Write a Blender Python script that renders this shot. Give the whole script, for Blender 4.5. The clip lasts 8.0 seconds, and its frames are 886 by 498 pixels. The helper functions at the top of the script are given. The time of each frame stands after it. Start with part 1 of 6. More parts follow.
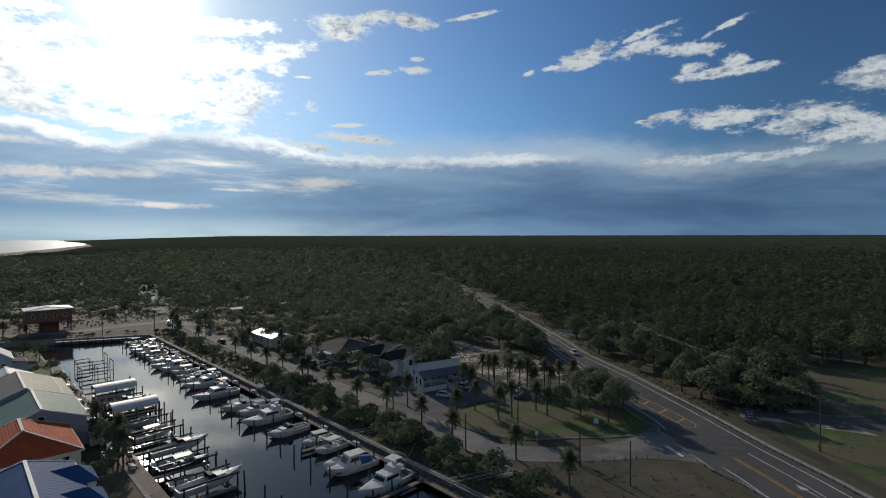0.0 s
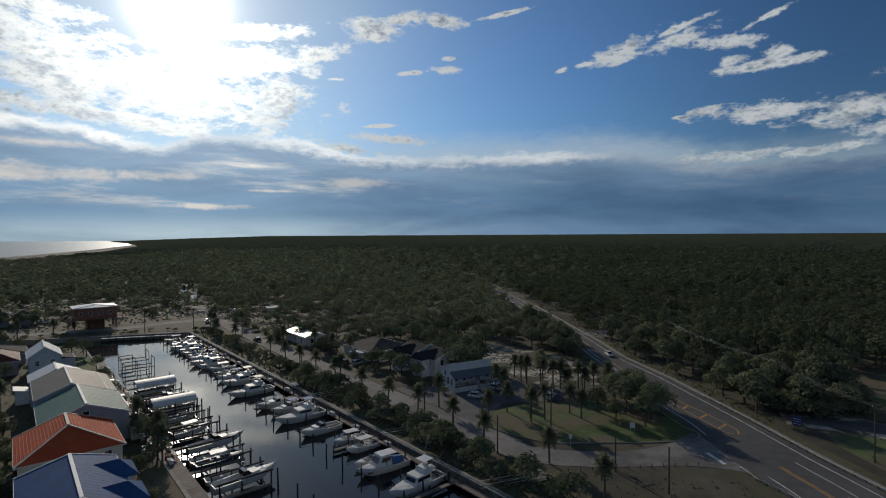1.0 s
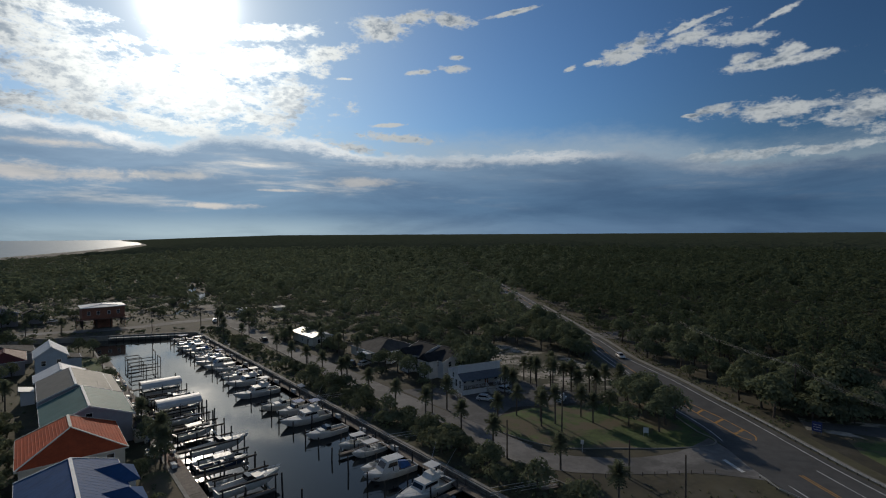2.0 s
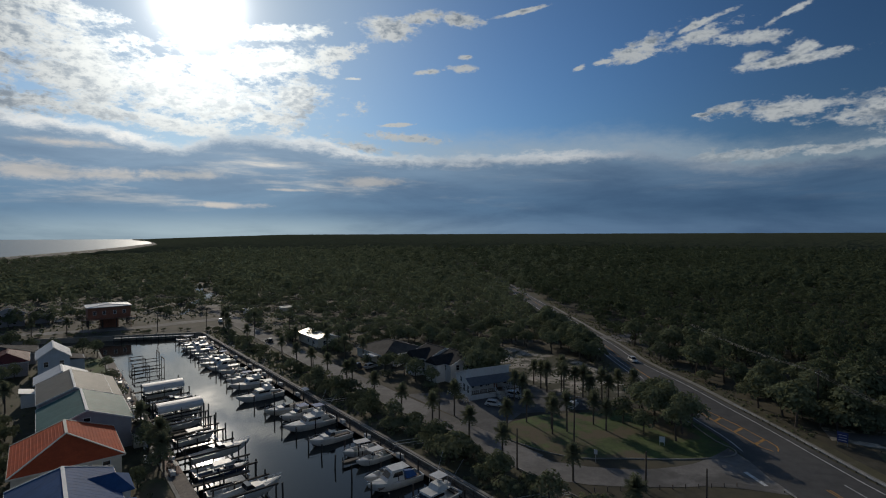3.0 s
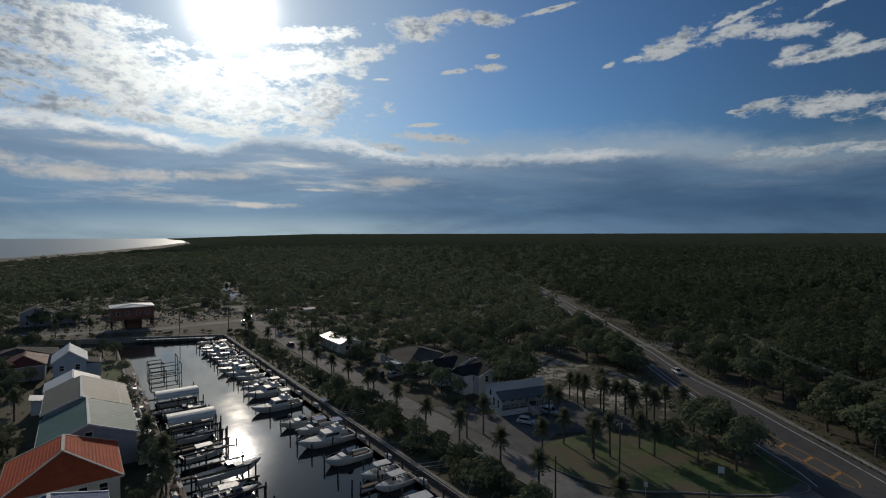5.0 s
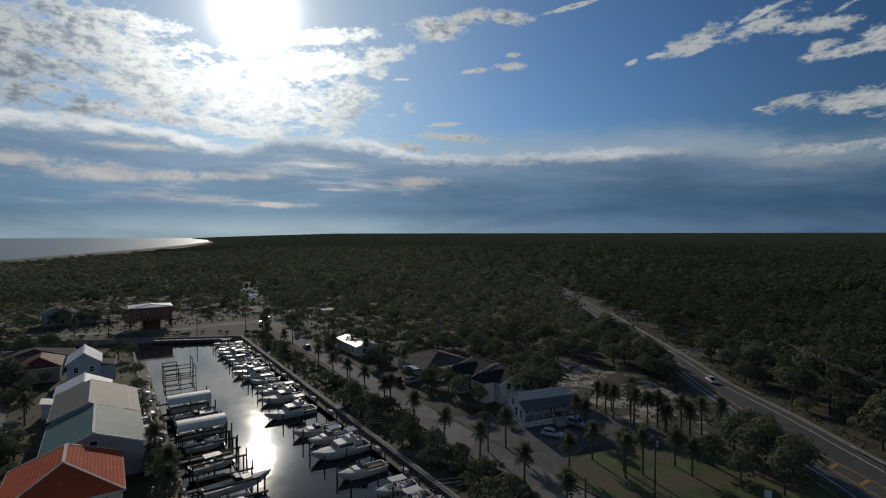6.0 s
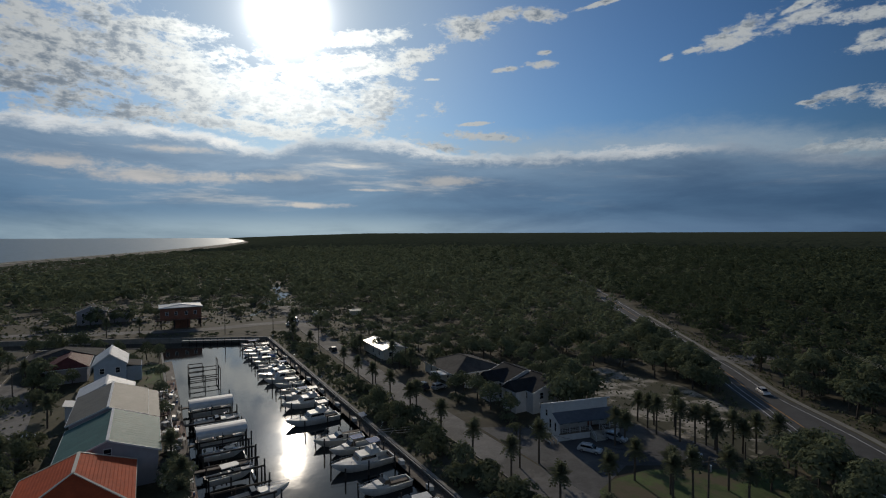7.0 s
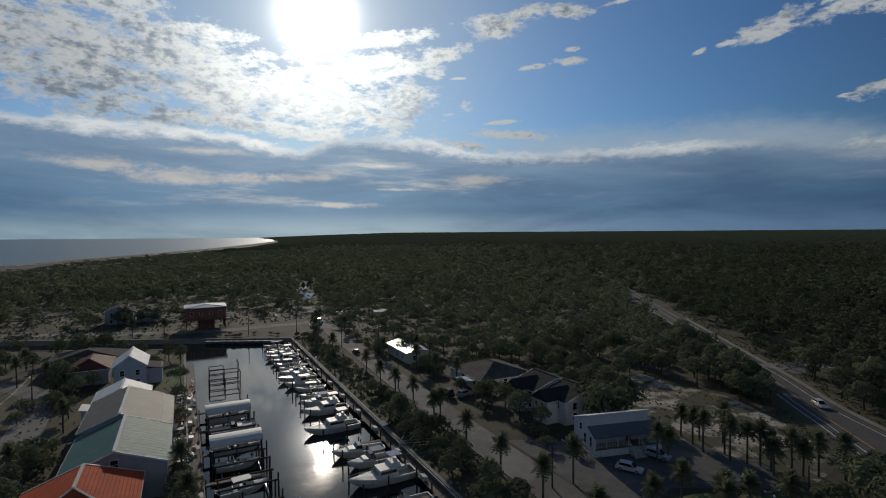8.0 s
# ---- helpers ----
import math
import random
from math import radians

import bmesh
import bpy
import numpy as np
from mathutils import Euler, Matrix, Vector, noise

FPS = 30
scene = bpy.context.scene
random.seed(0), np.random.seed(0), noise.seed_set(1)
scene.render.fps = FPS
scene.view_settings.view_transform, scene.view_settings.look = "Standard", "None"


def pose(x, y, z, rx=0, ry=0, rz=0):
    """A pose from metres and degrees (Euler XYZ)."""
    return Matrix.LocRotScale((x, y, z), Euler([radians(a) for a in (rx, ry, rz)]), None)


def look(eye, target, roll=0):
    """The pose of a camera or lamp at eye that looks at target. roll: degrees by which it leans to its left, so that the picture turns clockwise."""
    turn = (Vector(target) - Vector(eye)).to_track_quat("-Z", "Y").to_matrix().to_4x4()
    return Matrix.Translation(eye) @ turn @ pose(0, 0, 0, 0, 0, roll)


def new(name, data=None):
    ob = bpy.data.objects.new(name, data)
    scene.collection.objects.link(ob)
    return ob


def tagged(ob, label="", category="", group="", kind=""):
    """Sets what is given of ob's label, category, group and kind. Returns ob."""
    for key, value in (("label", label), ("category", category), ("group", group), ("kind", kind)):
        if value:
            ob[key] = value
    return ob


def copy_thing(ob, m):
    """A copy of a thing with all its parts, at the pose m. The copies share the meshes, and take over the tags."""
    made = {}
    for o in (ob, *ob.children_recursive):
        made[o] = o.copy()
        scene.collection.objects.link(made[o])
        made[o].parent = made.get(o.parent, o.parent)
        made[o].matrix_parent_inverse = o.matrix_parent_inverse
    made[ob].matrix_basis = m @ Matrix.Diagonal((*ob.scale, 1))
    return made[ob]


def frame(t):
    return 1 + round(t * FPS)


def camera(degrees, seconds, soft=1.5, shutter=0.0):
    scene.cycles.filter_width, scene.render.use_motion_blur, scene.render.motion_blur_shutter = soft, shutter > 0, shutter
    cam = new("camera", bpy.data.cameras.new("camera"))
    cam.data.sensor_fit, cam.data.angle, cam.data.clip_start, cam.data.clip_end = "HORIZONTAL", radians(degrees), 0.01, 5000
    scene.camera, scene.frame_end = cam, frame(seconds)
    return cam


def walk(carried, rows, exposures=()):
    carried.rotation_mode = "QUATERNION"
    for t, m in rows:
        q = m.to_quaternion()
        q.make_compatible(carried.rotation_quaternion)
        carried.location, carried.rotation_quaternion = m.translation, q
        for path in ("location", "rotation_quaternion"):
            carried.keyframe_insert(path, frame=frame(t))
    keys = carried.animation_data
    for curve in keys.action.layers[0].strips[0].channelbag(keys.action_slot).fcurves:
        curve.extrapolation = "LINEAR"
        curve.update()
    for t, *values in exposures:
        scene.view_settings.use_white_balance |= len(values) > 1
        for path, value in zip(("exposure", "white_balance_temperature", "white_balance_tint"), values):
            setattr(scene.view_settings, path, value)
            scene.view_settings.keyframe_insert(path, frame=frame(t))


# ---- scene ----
# the camera: a drone that turns to the left and then glides ahead
cam = camera(81.4, 8.0, soft=1.1)
PATH = [
    (0, (3.237, -4.502, 40.806), (3.186, -2.503, 40.753), -0.1),
    (0.5, (3.348, -4.099, 40.789), (3.201, -2.105, 40.735), -0.2),
    (1, (3.320, -3.532, 40.826), (3.146, -1.540, 40.771), -0.3),
    (1.5, (3.189, -2.530, 40.853), (3.003, -0.540, 40.796), -0.3),
    (3, (2.772, 2.552, 41.032), (2.536, 4.537, 40.973), -0.2),
    (3.5, (2.517, 4.625, 41.107), (2.278, 6.610, 41.047), -0.1),
    (4, (2.123, 6.943, 41.179), (1.884, 8.928, 41.120), -0.1),
    (4.5, (1.723, 9.544, 41.236), (1.434, 11.522, 41.177), -0.1),
    (6, (0.265, 18.117, 41.532), (-0.150, 20.072, 41.470), -0.1),
    (6.5, (-0.210, 21.255, 41.570), (-0.684, 23.197, 41.508), -0.1),
    (7, (-0.719, 24.517, 41.515), (-1.248, 26.444, 41.452), -0.2),
    (7.5, (-1.423, 27.895, 41.455), (-2.003, 29.808, 41.391), -0.2),
    (8, (-2.200, 31.339, 41.421), (-2.830, 33.236, 41.355), -0.4),
]
walk(cam, [(t, look(eye, target, roll)) for t, eye, target, roll in PATH], exposures=((0, 0.22), (0.5, 0.1), (1.5, -0.08), (3.5, -0.30), (8, -0.29)))

# ---- world and sun ----
SUN_AZ, SUN_EL = -31.8, 21.9        # degrees from +y (right positive), and above the horizon
SUN_WAY = Vector((math.sin(radians(SUN_AZ)) * math.cos(radians(SUN_EL)), math.cos(radians(SUN_AZ)) * math.cos(radians(SUN_EL)), math.sin(radians(SUN_EL))))

world = bpy.data.worlds.new("sky")
scene.world = world
world.use_nodes = True
wt = world.node_tree
wt.nodes.clear()


class Net:
    """Short names for building a node tree."""

    def __init__(self, tree):
        self.t = tree

    def n(self, kind, **kw):
        node = self.t.nodes.new(kind)
        for k, v in kw.items():
            if k == "op":
                node.operation = v
            elif k == "blend":
                node.data_type, node.blend_type = "RGBA", v
            elif k == "kind":
                node.data_type = v
        return node

    def put(self, sock, v):
        if isinstance(v, bpy.types.NodeSocket):
            self.t.links.new(v, sock)
        elif v is not None:
            sock.default_value = v

    def m(self, op, a, b=None, c=None, clamp=False):
        node = self.n("ShaderNodeMath", op=op)
        node.use_clamp = clamp
        for s, v in zip(node.inputs, (a, b, c)):
            self.put(s, v)
        return node.outputs[0]

    def mix(self, f, a, b, blend="MIX"):
        node = self.n("ShaderNodeMix", blend=blend)
        self.put(node.inputs[0], f)
        self.put(node.inputs[6], a if isinstance(a, bpy.types.NodeSocket) else (*a, 1))
        self.put(node.inputs[7], b if isinstance(b, bpy.types.NodeSocket) else (*b, 1))
        return node.outputs[2]

    def step(self, v, lo, hi, a=0.0, b=1.0, smooth=True):
        node = self.n("ShaderNodeMapRange")
        node.interpolation_type = "SMOOTHSTEP" if smooth else "LINEAR"
        for s, x in zip(node.inputs, (v, lo, hi, a, b)):
            self.put(s, x)
        return node.outputs[0]

    def noise(self, vec, scale, detail=4.0, rough=0.55, distort=0.0):
        node = self.n("ShaderNodeTexNoise")
        self.put(node.inputs["Vector"], vec)
        for k, v in (("Scale", scale), ("Detail", detail), ("Roughness", rough), ("Distortion", distort)):
            self.put(node.inputs[k], v)
        return node.outputs["Fac"]

    def mapping(self, vec, loc=(0, 0, 0), rot=(0, 0, 0), scale=(1, 1, 1), kind="POINT"):
        node = self.n("ShaderNodeMapping")
        node.vector_type = kind
        self.put(node.inputs[0], vec)
        for i, v in ((1, loc), (2, rot), (3, scale)):
            if node.inputs[i].enabled:
                node.inputs[i].default_value = v
        return node.outputs[0]


w = Net(wt)
sky = w.n("ShaderNodeTexSky")
sky.sky_type, sky.sun_disc = "NISHITA", False
sky.sun_elevation, sky.sun_rotation = radians(SUN_EL), radians(SUN_AZ)
sky.altitude, sky.air_density, sky.dust_density, sky.ozone_density = 40, 1.0, 0.6, 2.2
coord = w.n("ShaderNodeTexCoord").outputs["Generated"]
sep = w.n("ShaderNodeSeparateXYZ")
w.put(sep.inputs[0], coord)
az = w.m("MULTIPLY", w.m("ARCTAN2", sep.outputs[0], sep.outputs[1]), 57.2958)
el = w.m("MULTIPLY", w.m("ARCSINE", sep.outputs[2]), 57.2958)
flat = w.n("ShaderNodeCombineXYZ")
w.put(flat.inputs[0], az), w.put(flat.inputs[1], el)
plane = flat.outputs[0]                      # degrees: x right, y up
dot = w.n("ShaderNodeVectorMath", op="DOT_PRODUCT")
w.put(dot.inputs[0], coord)
dot.inputs[1].default_value = SUN_WAY
off = w.m("SUBTRACT", 1.0, dot.outputs["Value"])


def glow(width, peak):
    return w.m("MULTIPLY", w.m("EXPONENT", w.m("MULTIPLY", off, -1.0 / width)), peak)


clear = w.mix(1.0, sky.outputs[0], w.mix(w.step(el, 14.0, 45.0), (0.033, 0.053, 0.075), (0.034, 0.050, 0.064)), "MULTIPLY")
clear = w.mix(w.step(off, 0.10, 0.55, 0.0, 0.42), clear, w.mix(w.step(off, 0.6, 1.2), (0.0, 0.0, 0.0), (0.09, 0.11, 0.13)))
clear = w.mix(w.m("MINIMUM", glow(0.035, 0.75), 0.7), clear, (0.27, 0.35, 0.44))
# ragged fields of cloud: each an ellipse in azimuth and elevation, torn by noise
stretch = w.mapping(plane, scale=(0.45, 1.0, 1.0))
fine = w.noise(stretch, 0.62, 11.0, 0.70, 0.12)
coarse = w.noise(w.mapping(stretch, loc=(31, 7, 3)), 0.16, 5.0, 0.5, 0.3)
CLOUDS = [
    (14.3, 18.4, 3.8, 1.03, 14), (19, 18.6, 3.5, 0.75, 10), (23.8, 17.8, 3.4, 0.72, -10), (27.4, 15.4, 4.5, 0.52, 2),
    (28.1, 16.2, 1.2, 0.7, 0), (24.3, 16.2, 1.4, 0.49, 4), (26.4, 19.2, 2.5, 0.32, 18), (19.5, 19.8, 2.7, 0.34, 16),
    (7.9, 17, 0.9, 0.3, 14), (10.2, 17.4, 1.4, 0.3, 8), (27.4, 11.3, 6.4, 0.85, -2), (33.2, 10.4, 5.1, 1.1, 2),
    (22, 11.9, 1.8, 0.45, 2), (19.6, 11.5, 1, 0.2, 0), (20.6, 7.1, 4.4, 0.75, 6), (25.8, 7.4, 3.6, 0.56, 5),
    (31.1, 7.4, 4.3, 0.5, 3), (39, 13.3, 3.4, 1.4, 0), (39, 9, 5, 1.2, 0), (-4.9, 22.4, 2.6, 0.72, -4),
    (-12.6, 21.3, 3.8, 1.3, -6), (-8.9, 22.5, 2.8, 0.88, 4), (1.9, 22.8, 3.8, 0.25, 8), (-8, 17.3, 1.9, 0.32, 5),
    (-4.5, 17.6, 1.9, 0.42, 0), (-4.1, 18.7, 0.9, 0.25, 0), (-16.5, 16.4, 1.2, 0.18, 2), (-12.1, 11.8, 2.2, 0.22, 3),
    (-10.8, 10.5, 4.3, 0.52, -5), (-15.2, 9.3, 3.7, 0.64, -8), (-45.7, 16.7, 7.2, 2.9, -22), (-41.4, 14.8, 8, 3, -20),
    (-33.1, 14.2, 12, 2.8, -4), (-25.1, 17.3, 6.7, 1.45, 6), (-18.6, 18.7, 2.7, 0.74, 10), (-22.3, 14.2, 3.5, 1.4, -8),
    (-24.5, 20.2, 4.2, 0.7, 8), (-45.1, 11.4, 3.5, 1.03, -8), (-43.7, 19.4, 5.4, 0.6, 0), (-25.2, 11.9, 2.8, 0.6, 0),
    (-36.6, 10.9, 8, 0.8, -6), (-54, 15.5, 8, 4, -14), (-52, 20.5, 7, 1.2, 0), (70, 20, 20, 7, 0),
    (-85, 18, 22, 8, 0), (140, 25, 40, 9, 0),
]
field = None
for a0, e0, ra, re, lean in CLOUDS:
    if -60 < a0 < -17:
        ra, re = ra * 1.15, re * 1.3
    node = w.mapping(plane, (a0, e0, 0), (0, 0, radians(lean)), (ra, re, 1), "TEXTURE")
    length = w.n("ShaderNodeVectorMath", op="LENGTH")
    w.put(length.inputs[0], node)
    one = w.m("SUBTRACT", 1.0, length.outputs["Value"])
    field = one if field is None else w.m("MAXIMUM", field, one)
field = w.m("MAXIMUM", field, -0.7)
body = w.m("ADD", w.m("MULTIPLY", field, 0.75), w.m("MULTIPLY", w.m("SUBTRACT", fine, 0.47), 2.6))
puff = w.noise(w.mapping(plane, (3, 17, 8), scale=(0.7, 1.2, 1.0)), 1.5, 7.0, 0.62, 0.2)
body = w.m("ADD", body, w.m("MULTIPLY", w.m("SUBTRACT", puff, 0.5), 1.0))
mask = w.step(body, 0.0, 0.52)
ripple = w.noise(w.mapping(stretch, loc=(4, 0.35, 9), rot=(0, 0, 0.25)), 1.0, 8.0, 0.62, 0.1)
thick = w.step(w.m("ADD", w.m("MULTIPLY", body, 0.55), w.m("ADD", w.m("MULTIPLY", w.m("SUBTRACT", coarse, 0.5), 1.8), w.m("ADD", w.m("MULTIPLY", w.m("SUBTRACT", ripple, 0.5), 2.0), w.m("MULTIPLY", w.m("SUBTRACT", puff, 0.5), 1.6)))), 0.1, 0.95)
thick = w.m("MULTIPLY", thick, w.step(w.m("ABSOLUTE", w.m("SUBTRACT", az, SUN_AZ)), 2.0, 18.0, 0.55, 1.0))
lit = w.mix(thick, (0.74, 0.78, 0.80), (0.25, 0.32, 0.41))
lit = w.mix(1.0, lit, w.mix(w.m("MINIMUM", glow(0.022, 1.0), 1.0), (0.64, 0.65, 0.66), (2.3, 2.25, 2.1)), "MULTIPLY")
upper = w.mix(mask, clear, lit)
# the grey-blue deck that lies along the horizon, with a bright ragged upper edge
edge = w.m("ADD", w.m("ADD", 8.65, w.step(az, -24.0, -12.0, 1.75, 0.0)), w.step(az, 12.0, 25.0, 0.0, -2.1))
dip = w.m("DIVIDE", w.m("ADD", az, 34.7), 4.2)
edge = w.m("SUBTRACT", edge, w.m("MULTIPLY", w.m("EXPONENT", w.m("MULTIPLY", w.m("MULTIPLY", dip, dip), -1.0)), 1.4))
edge = w.m("ADD", edge, w.m("MULTIPLY", w.m("SUBTRACT", fine, 0.5), 3.0))
under = w.m("SUBTRACT", edge, el)
deck = w.step(under, -0.35, 0.6)
low_air = w.mix(w.step(az, -28.0, 12.0), (0.18, 0.27, 0.36), (0.088, 0.165, 0.285))
deck_low = w.mix(w.step(el, 0.0, 2.6), low_air, (0.062, 0.134, 0.245))
deck_col = w.mix(w.step(el, 3.0, 9.0), deck_low, (0.128, 0.205, 0.310))
streak = w.noise(w.mapping(plane, scale=(0.10, 0.8, 1.0)), 0.62, 8.0, 0.62, 0.15)
side = w.step(w.m("ABSOLUTE", w.m("SUBTRACT", az, SUN_AZ)), 6.0, 40.0, 1.0, 0.22)
deck_col = w.mix(w.m("MULTIPLY", w.step(streak, 0.50, 0.78), w.m("MULTIPLY", side, w.step(el, 1.5, 5.0))), deck_col, (0.50, 0.49, 0.46))
# long warm gaps in the deck, where the light comes through
for a0, e0, ra, re in ((-42.8, 8.3, 5.0, 0.5), (-44.0, 5.6, 9.0, 1.0), (-33.2, 5.9, 4.5, 0.65), (-30.2, 3.0, 5.5, 0.38), (-14.6, 5.7, 5.2, 0.7), (-23.5, 4.7, 4.0, 0.2), (-52.0, 6.6, 6.0, 0.9)):
    node = w.mapping(plane, (a0, e0, 0), (0, 0, 0), (ra, re, 1), "TEXTURE")
    length = w.n("ShaderNodeVectorMath", op="LENGTH")
    w.put(length.inputs[0], node)
    gapped = w.step(w.m("ADD", w.m("SUBTRACT", 1.0, length.outputs["Value"]), w.m("MULTIPLY", w.m("SUBTRACT", fine, 0.5), 2.6)), 0.0, 0.9, 0.0, 0.6)
    deck_col = w.mix(gapped, deck_col, (0.44, 0.41, 0.37))
rim = w.m("MULTIPLY", w.step(under, -1.0, 0.1), w.step(under, 0.2, 1.5, 1.0, 0.0))
deck_col = w.mix(w.m("MULTIPLY", w.m("MULTIPLY", rim, w.step(az, 6.0, 16.0, 0.85, 0.15)), w.step(coarse, 0.36, 0.56, 0.7, 1.0)), deck_col, (0.64, 0.67, 0.68))
deck_col = w.mix(1.0, deck_col, w.mix(w.m("MINIMUM", glow(0.05, 1.0), 1.0), (1.25, 1.22, 1.20), (2.3, 2.12, 1.9)), "MULTIPLY")
swell = w.noise(w.mapping(plane, (7, 2, 5), scale=(0.05, 0.22, 1.0)), 0.9, 6.0, 0.6, 0.4)
deck_col = w.mix(1.0, deck_col, w.mix(w.step(swell, 0.34, 0.66), (0.72, 0.78, 0.84), (1.30, 1.24, 1.18)), "MULTIPLY")
haze = w.m("MULTIPLY", w.m("MULTIPLY", w.step(under, -3.2, 0.1), w.step(az, -22.0, -4.0, 0.10, 0.62)), w.step(az, 14.0, 32.0, 1.0, 0.6))
upper = w.mix(haze, upper, (0.40, 0.47, 0.52))
air = w.mix(w.m("MULTIPLY", deck, 0.93), upper, deck_col)
air = w.mix(1.0, air, w.mix(w.m("MULTIPLY", deck, w.step(az, -15.0, 40.0)), (1.0, 1.0, 1.0), (0.62, 0.66, 0.70)), "MULTIPLY")
# the sun's own glare
halo = w.mix(1.0, w.m("ADD", w.m("ADD", glow(0.0009, 6.0), glow(0.005, 0.6)), glow(0.06, 0.13)), (1.0, 0.97, 0.92), "MULTIPLY")
total = w.mix(1.0, air, halo, "ADD")
bg = w.n("ShaderNodeBackground")
w.put(bg.inputs[0], total)
bg.inputs[1].default_value = 1.0
w.put(w.n("ShaderNodeOutputWorld").inputs[0], bg.outputs[0])

sun = new("sun", bpy.data.lights.new("sun", "SUN"))
sun.data.energy, sun.data.angle, sun.data.color = 2.0, radians(0.6), (1.0, 0.88, 0.72)
sun.matrix_world = look((0, 0, 300), Vector((0, 0, 300)) - SUN_WAY)

# ---- materials ----
def material(name, base, rough=0.8, metal=0.0, spread=0.25, scale=0.6, grain=8.0, bump=0.0, other=None, patch=0.0, rand=0.0, island=0.0, sheen=None, spec=0.5):
    """A surface whose colour varies at two scales; other and patch: a second colour in blotches and how much of it."""
    mat = bpy.data.materials.new(name)
    mat.use_nodes = True
    mat.node_tree.nodes.clear()
    k = Net(mat.node_tree)
    pos = k.n("ShaderNodeTexCoord").outputs["Object"]
    big, small = k.noise(pos, scale, 5.0, 0.6, 0.3), k.noise(pos, grain, 4.0, 0.6)
    mid = k.noise(k.mapping(pos, (3, 8, 1)), (scale * grain) ** 0.5, 5.0, 0.65)
    blend = k.step(k.m("ADD", k.m("MULTIPLY", big, 0.4), k.m("ADD", k.m("MULTIPLY", mid, 0.35), k.m("MULTIPLY", small, 0.25))), 0.36, 0.64)
    col = k.mix(blend, [c * (1 - spread) for c in base], [min(1, c * (1 + spread)) for c in base])
    if other:
        lo = 0.72 - patch * 0.4
        col = k.mix(k.step(k.noise(k.mapping(pos, (13, 5, 2)), scale * 0.8, 6.0, 0.65, 0.5), lo - 0.06, lo + 0.06), col, other)
    if rand:
        col = k.mix(k.m("MULTIPLY", k.n("ShaderNodeObjectInfo").outputs["Random"], rand), col, (0.0, 0.0, 0.0))
    if island:
        col = k.mix(k.m("MULTIPLY", k.n("ShaderNodeNewGeometry").outputs["Random Per Island"], island), col, (0.0, 0.0, 0.0))
    p = k.n("ShaderNodeBsdfPrincipled")
    k.put(p.inputs["Base Color"], col)
    k.put(p.inputs["Roughness"], k.step(small, 0.2, 0.8, max(0.02, rough - 0.1), min(1, rough + 0.1)))
    p.inputs["Metallic"].default_value = metal
    p.inputs["Specular IOR Level"].default_value = spec
    if bump:
        b = k.n("ShaderNodeBump")
        b.inputs["Strength"].default_value, b.inputs["Distance"].default_value = 0.6, bump
        k.put(b.inputs["Height"], small)
        k.put(p.inputs["Normal"], b.outputs[0])
    k.put(k.n("ShaderNodeOutputMaterial").inputs[0], p.outputs[0])
    return mat


def leafy(name, dark, light, through_it=0.38):
    mat = bpy.data.materials.new(name)
    mat.use_nodes = True
    mat.node_tree.nodes.clear()
    k = Net(mat.node_tree)
    geo, info = k.n("ShaderNodeNewGeometry"), k.n("ShaderNodeObjectInfo")
    wide = k.noise(geo.outputs["Position"], 0.035, 3.0)
    clump = k.noise(geo.outputs["Position"], 0.16, 3.0)
    tone = k.m("ADD", k.m("MULTIPLY", k.m("SUBTRACT", wide, 0.35), 0.7), k.m("MULTIPLY", k.m("SUBTRACT", clump, 0.4), 0.7))
    f = k.m("ADD", k.m("MULTIPLY", geo.outputs["Random Per Island"], 0.17), k.m("ADD", k.m("MULTIPLY", info.outputs["Random"], 0.3), tone), clamp=True)
    col = k.mix(f, dark, light)
    d = k.n("ShaderNodeBsdfDiffuse")
    t = k.n("ShaderNodeBsdfTranslucent")
    m1 = k.n("ShaderNodeMixShader")
    k.put(d.inputs[0], col), k.put(t.inputs[0], col)
    m1.inputs[0].default_value = through_it
    k.put(m1.inputs[1], d.outputs[0]), k.put(m1.inputs[2], t.outputs[0])
    k.put(k.n("ShaderNodeOutputMaterial").inputs[0], m1.outputs[0])
    return mat


def water_material():
    mat = bpy.data.materials.new("water")
    mat.use_nodes = True
    mat.node_tree.nodes.clear()
    k = Net(mat.node_tree)
    pos = k.n("ShaderNodeNewGeometry").outputs["Position"]
    p = k.n("ShaderNodeBsdfPrincipled")
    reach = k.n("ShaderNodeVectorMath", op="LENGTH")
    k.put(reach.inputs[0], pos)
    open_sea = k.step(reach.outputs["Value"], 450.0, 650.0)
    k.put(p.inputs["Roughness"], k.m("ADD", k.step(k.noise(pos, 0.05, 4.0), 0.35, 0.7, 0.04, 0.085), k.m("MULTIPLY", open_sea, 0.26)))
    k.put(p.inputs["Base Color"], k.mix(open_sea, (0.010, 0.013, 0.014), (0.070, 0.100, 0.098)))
    p.inputs["IOR"].default_value = 1.33
    b = k.n("ShaderNodeBump")
    b.inputs["Strength"].default_value, b.inputs["Distance"].default_value = 0.25, 0.035
    k.put(b.inputs["Height"], k.noise(k.mapping(pos, rot=(0, 0, 0.5), scale=(1, 0.6, 1)), 0.55, 4.0, 0.5, 0.3))
    k.put(p.inputs["Normal"], b.outputs[0])
    k.put(k.n("ShaderNodeOutputMaterial").inputs[0], p.outputs[0])
    return mat


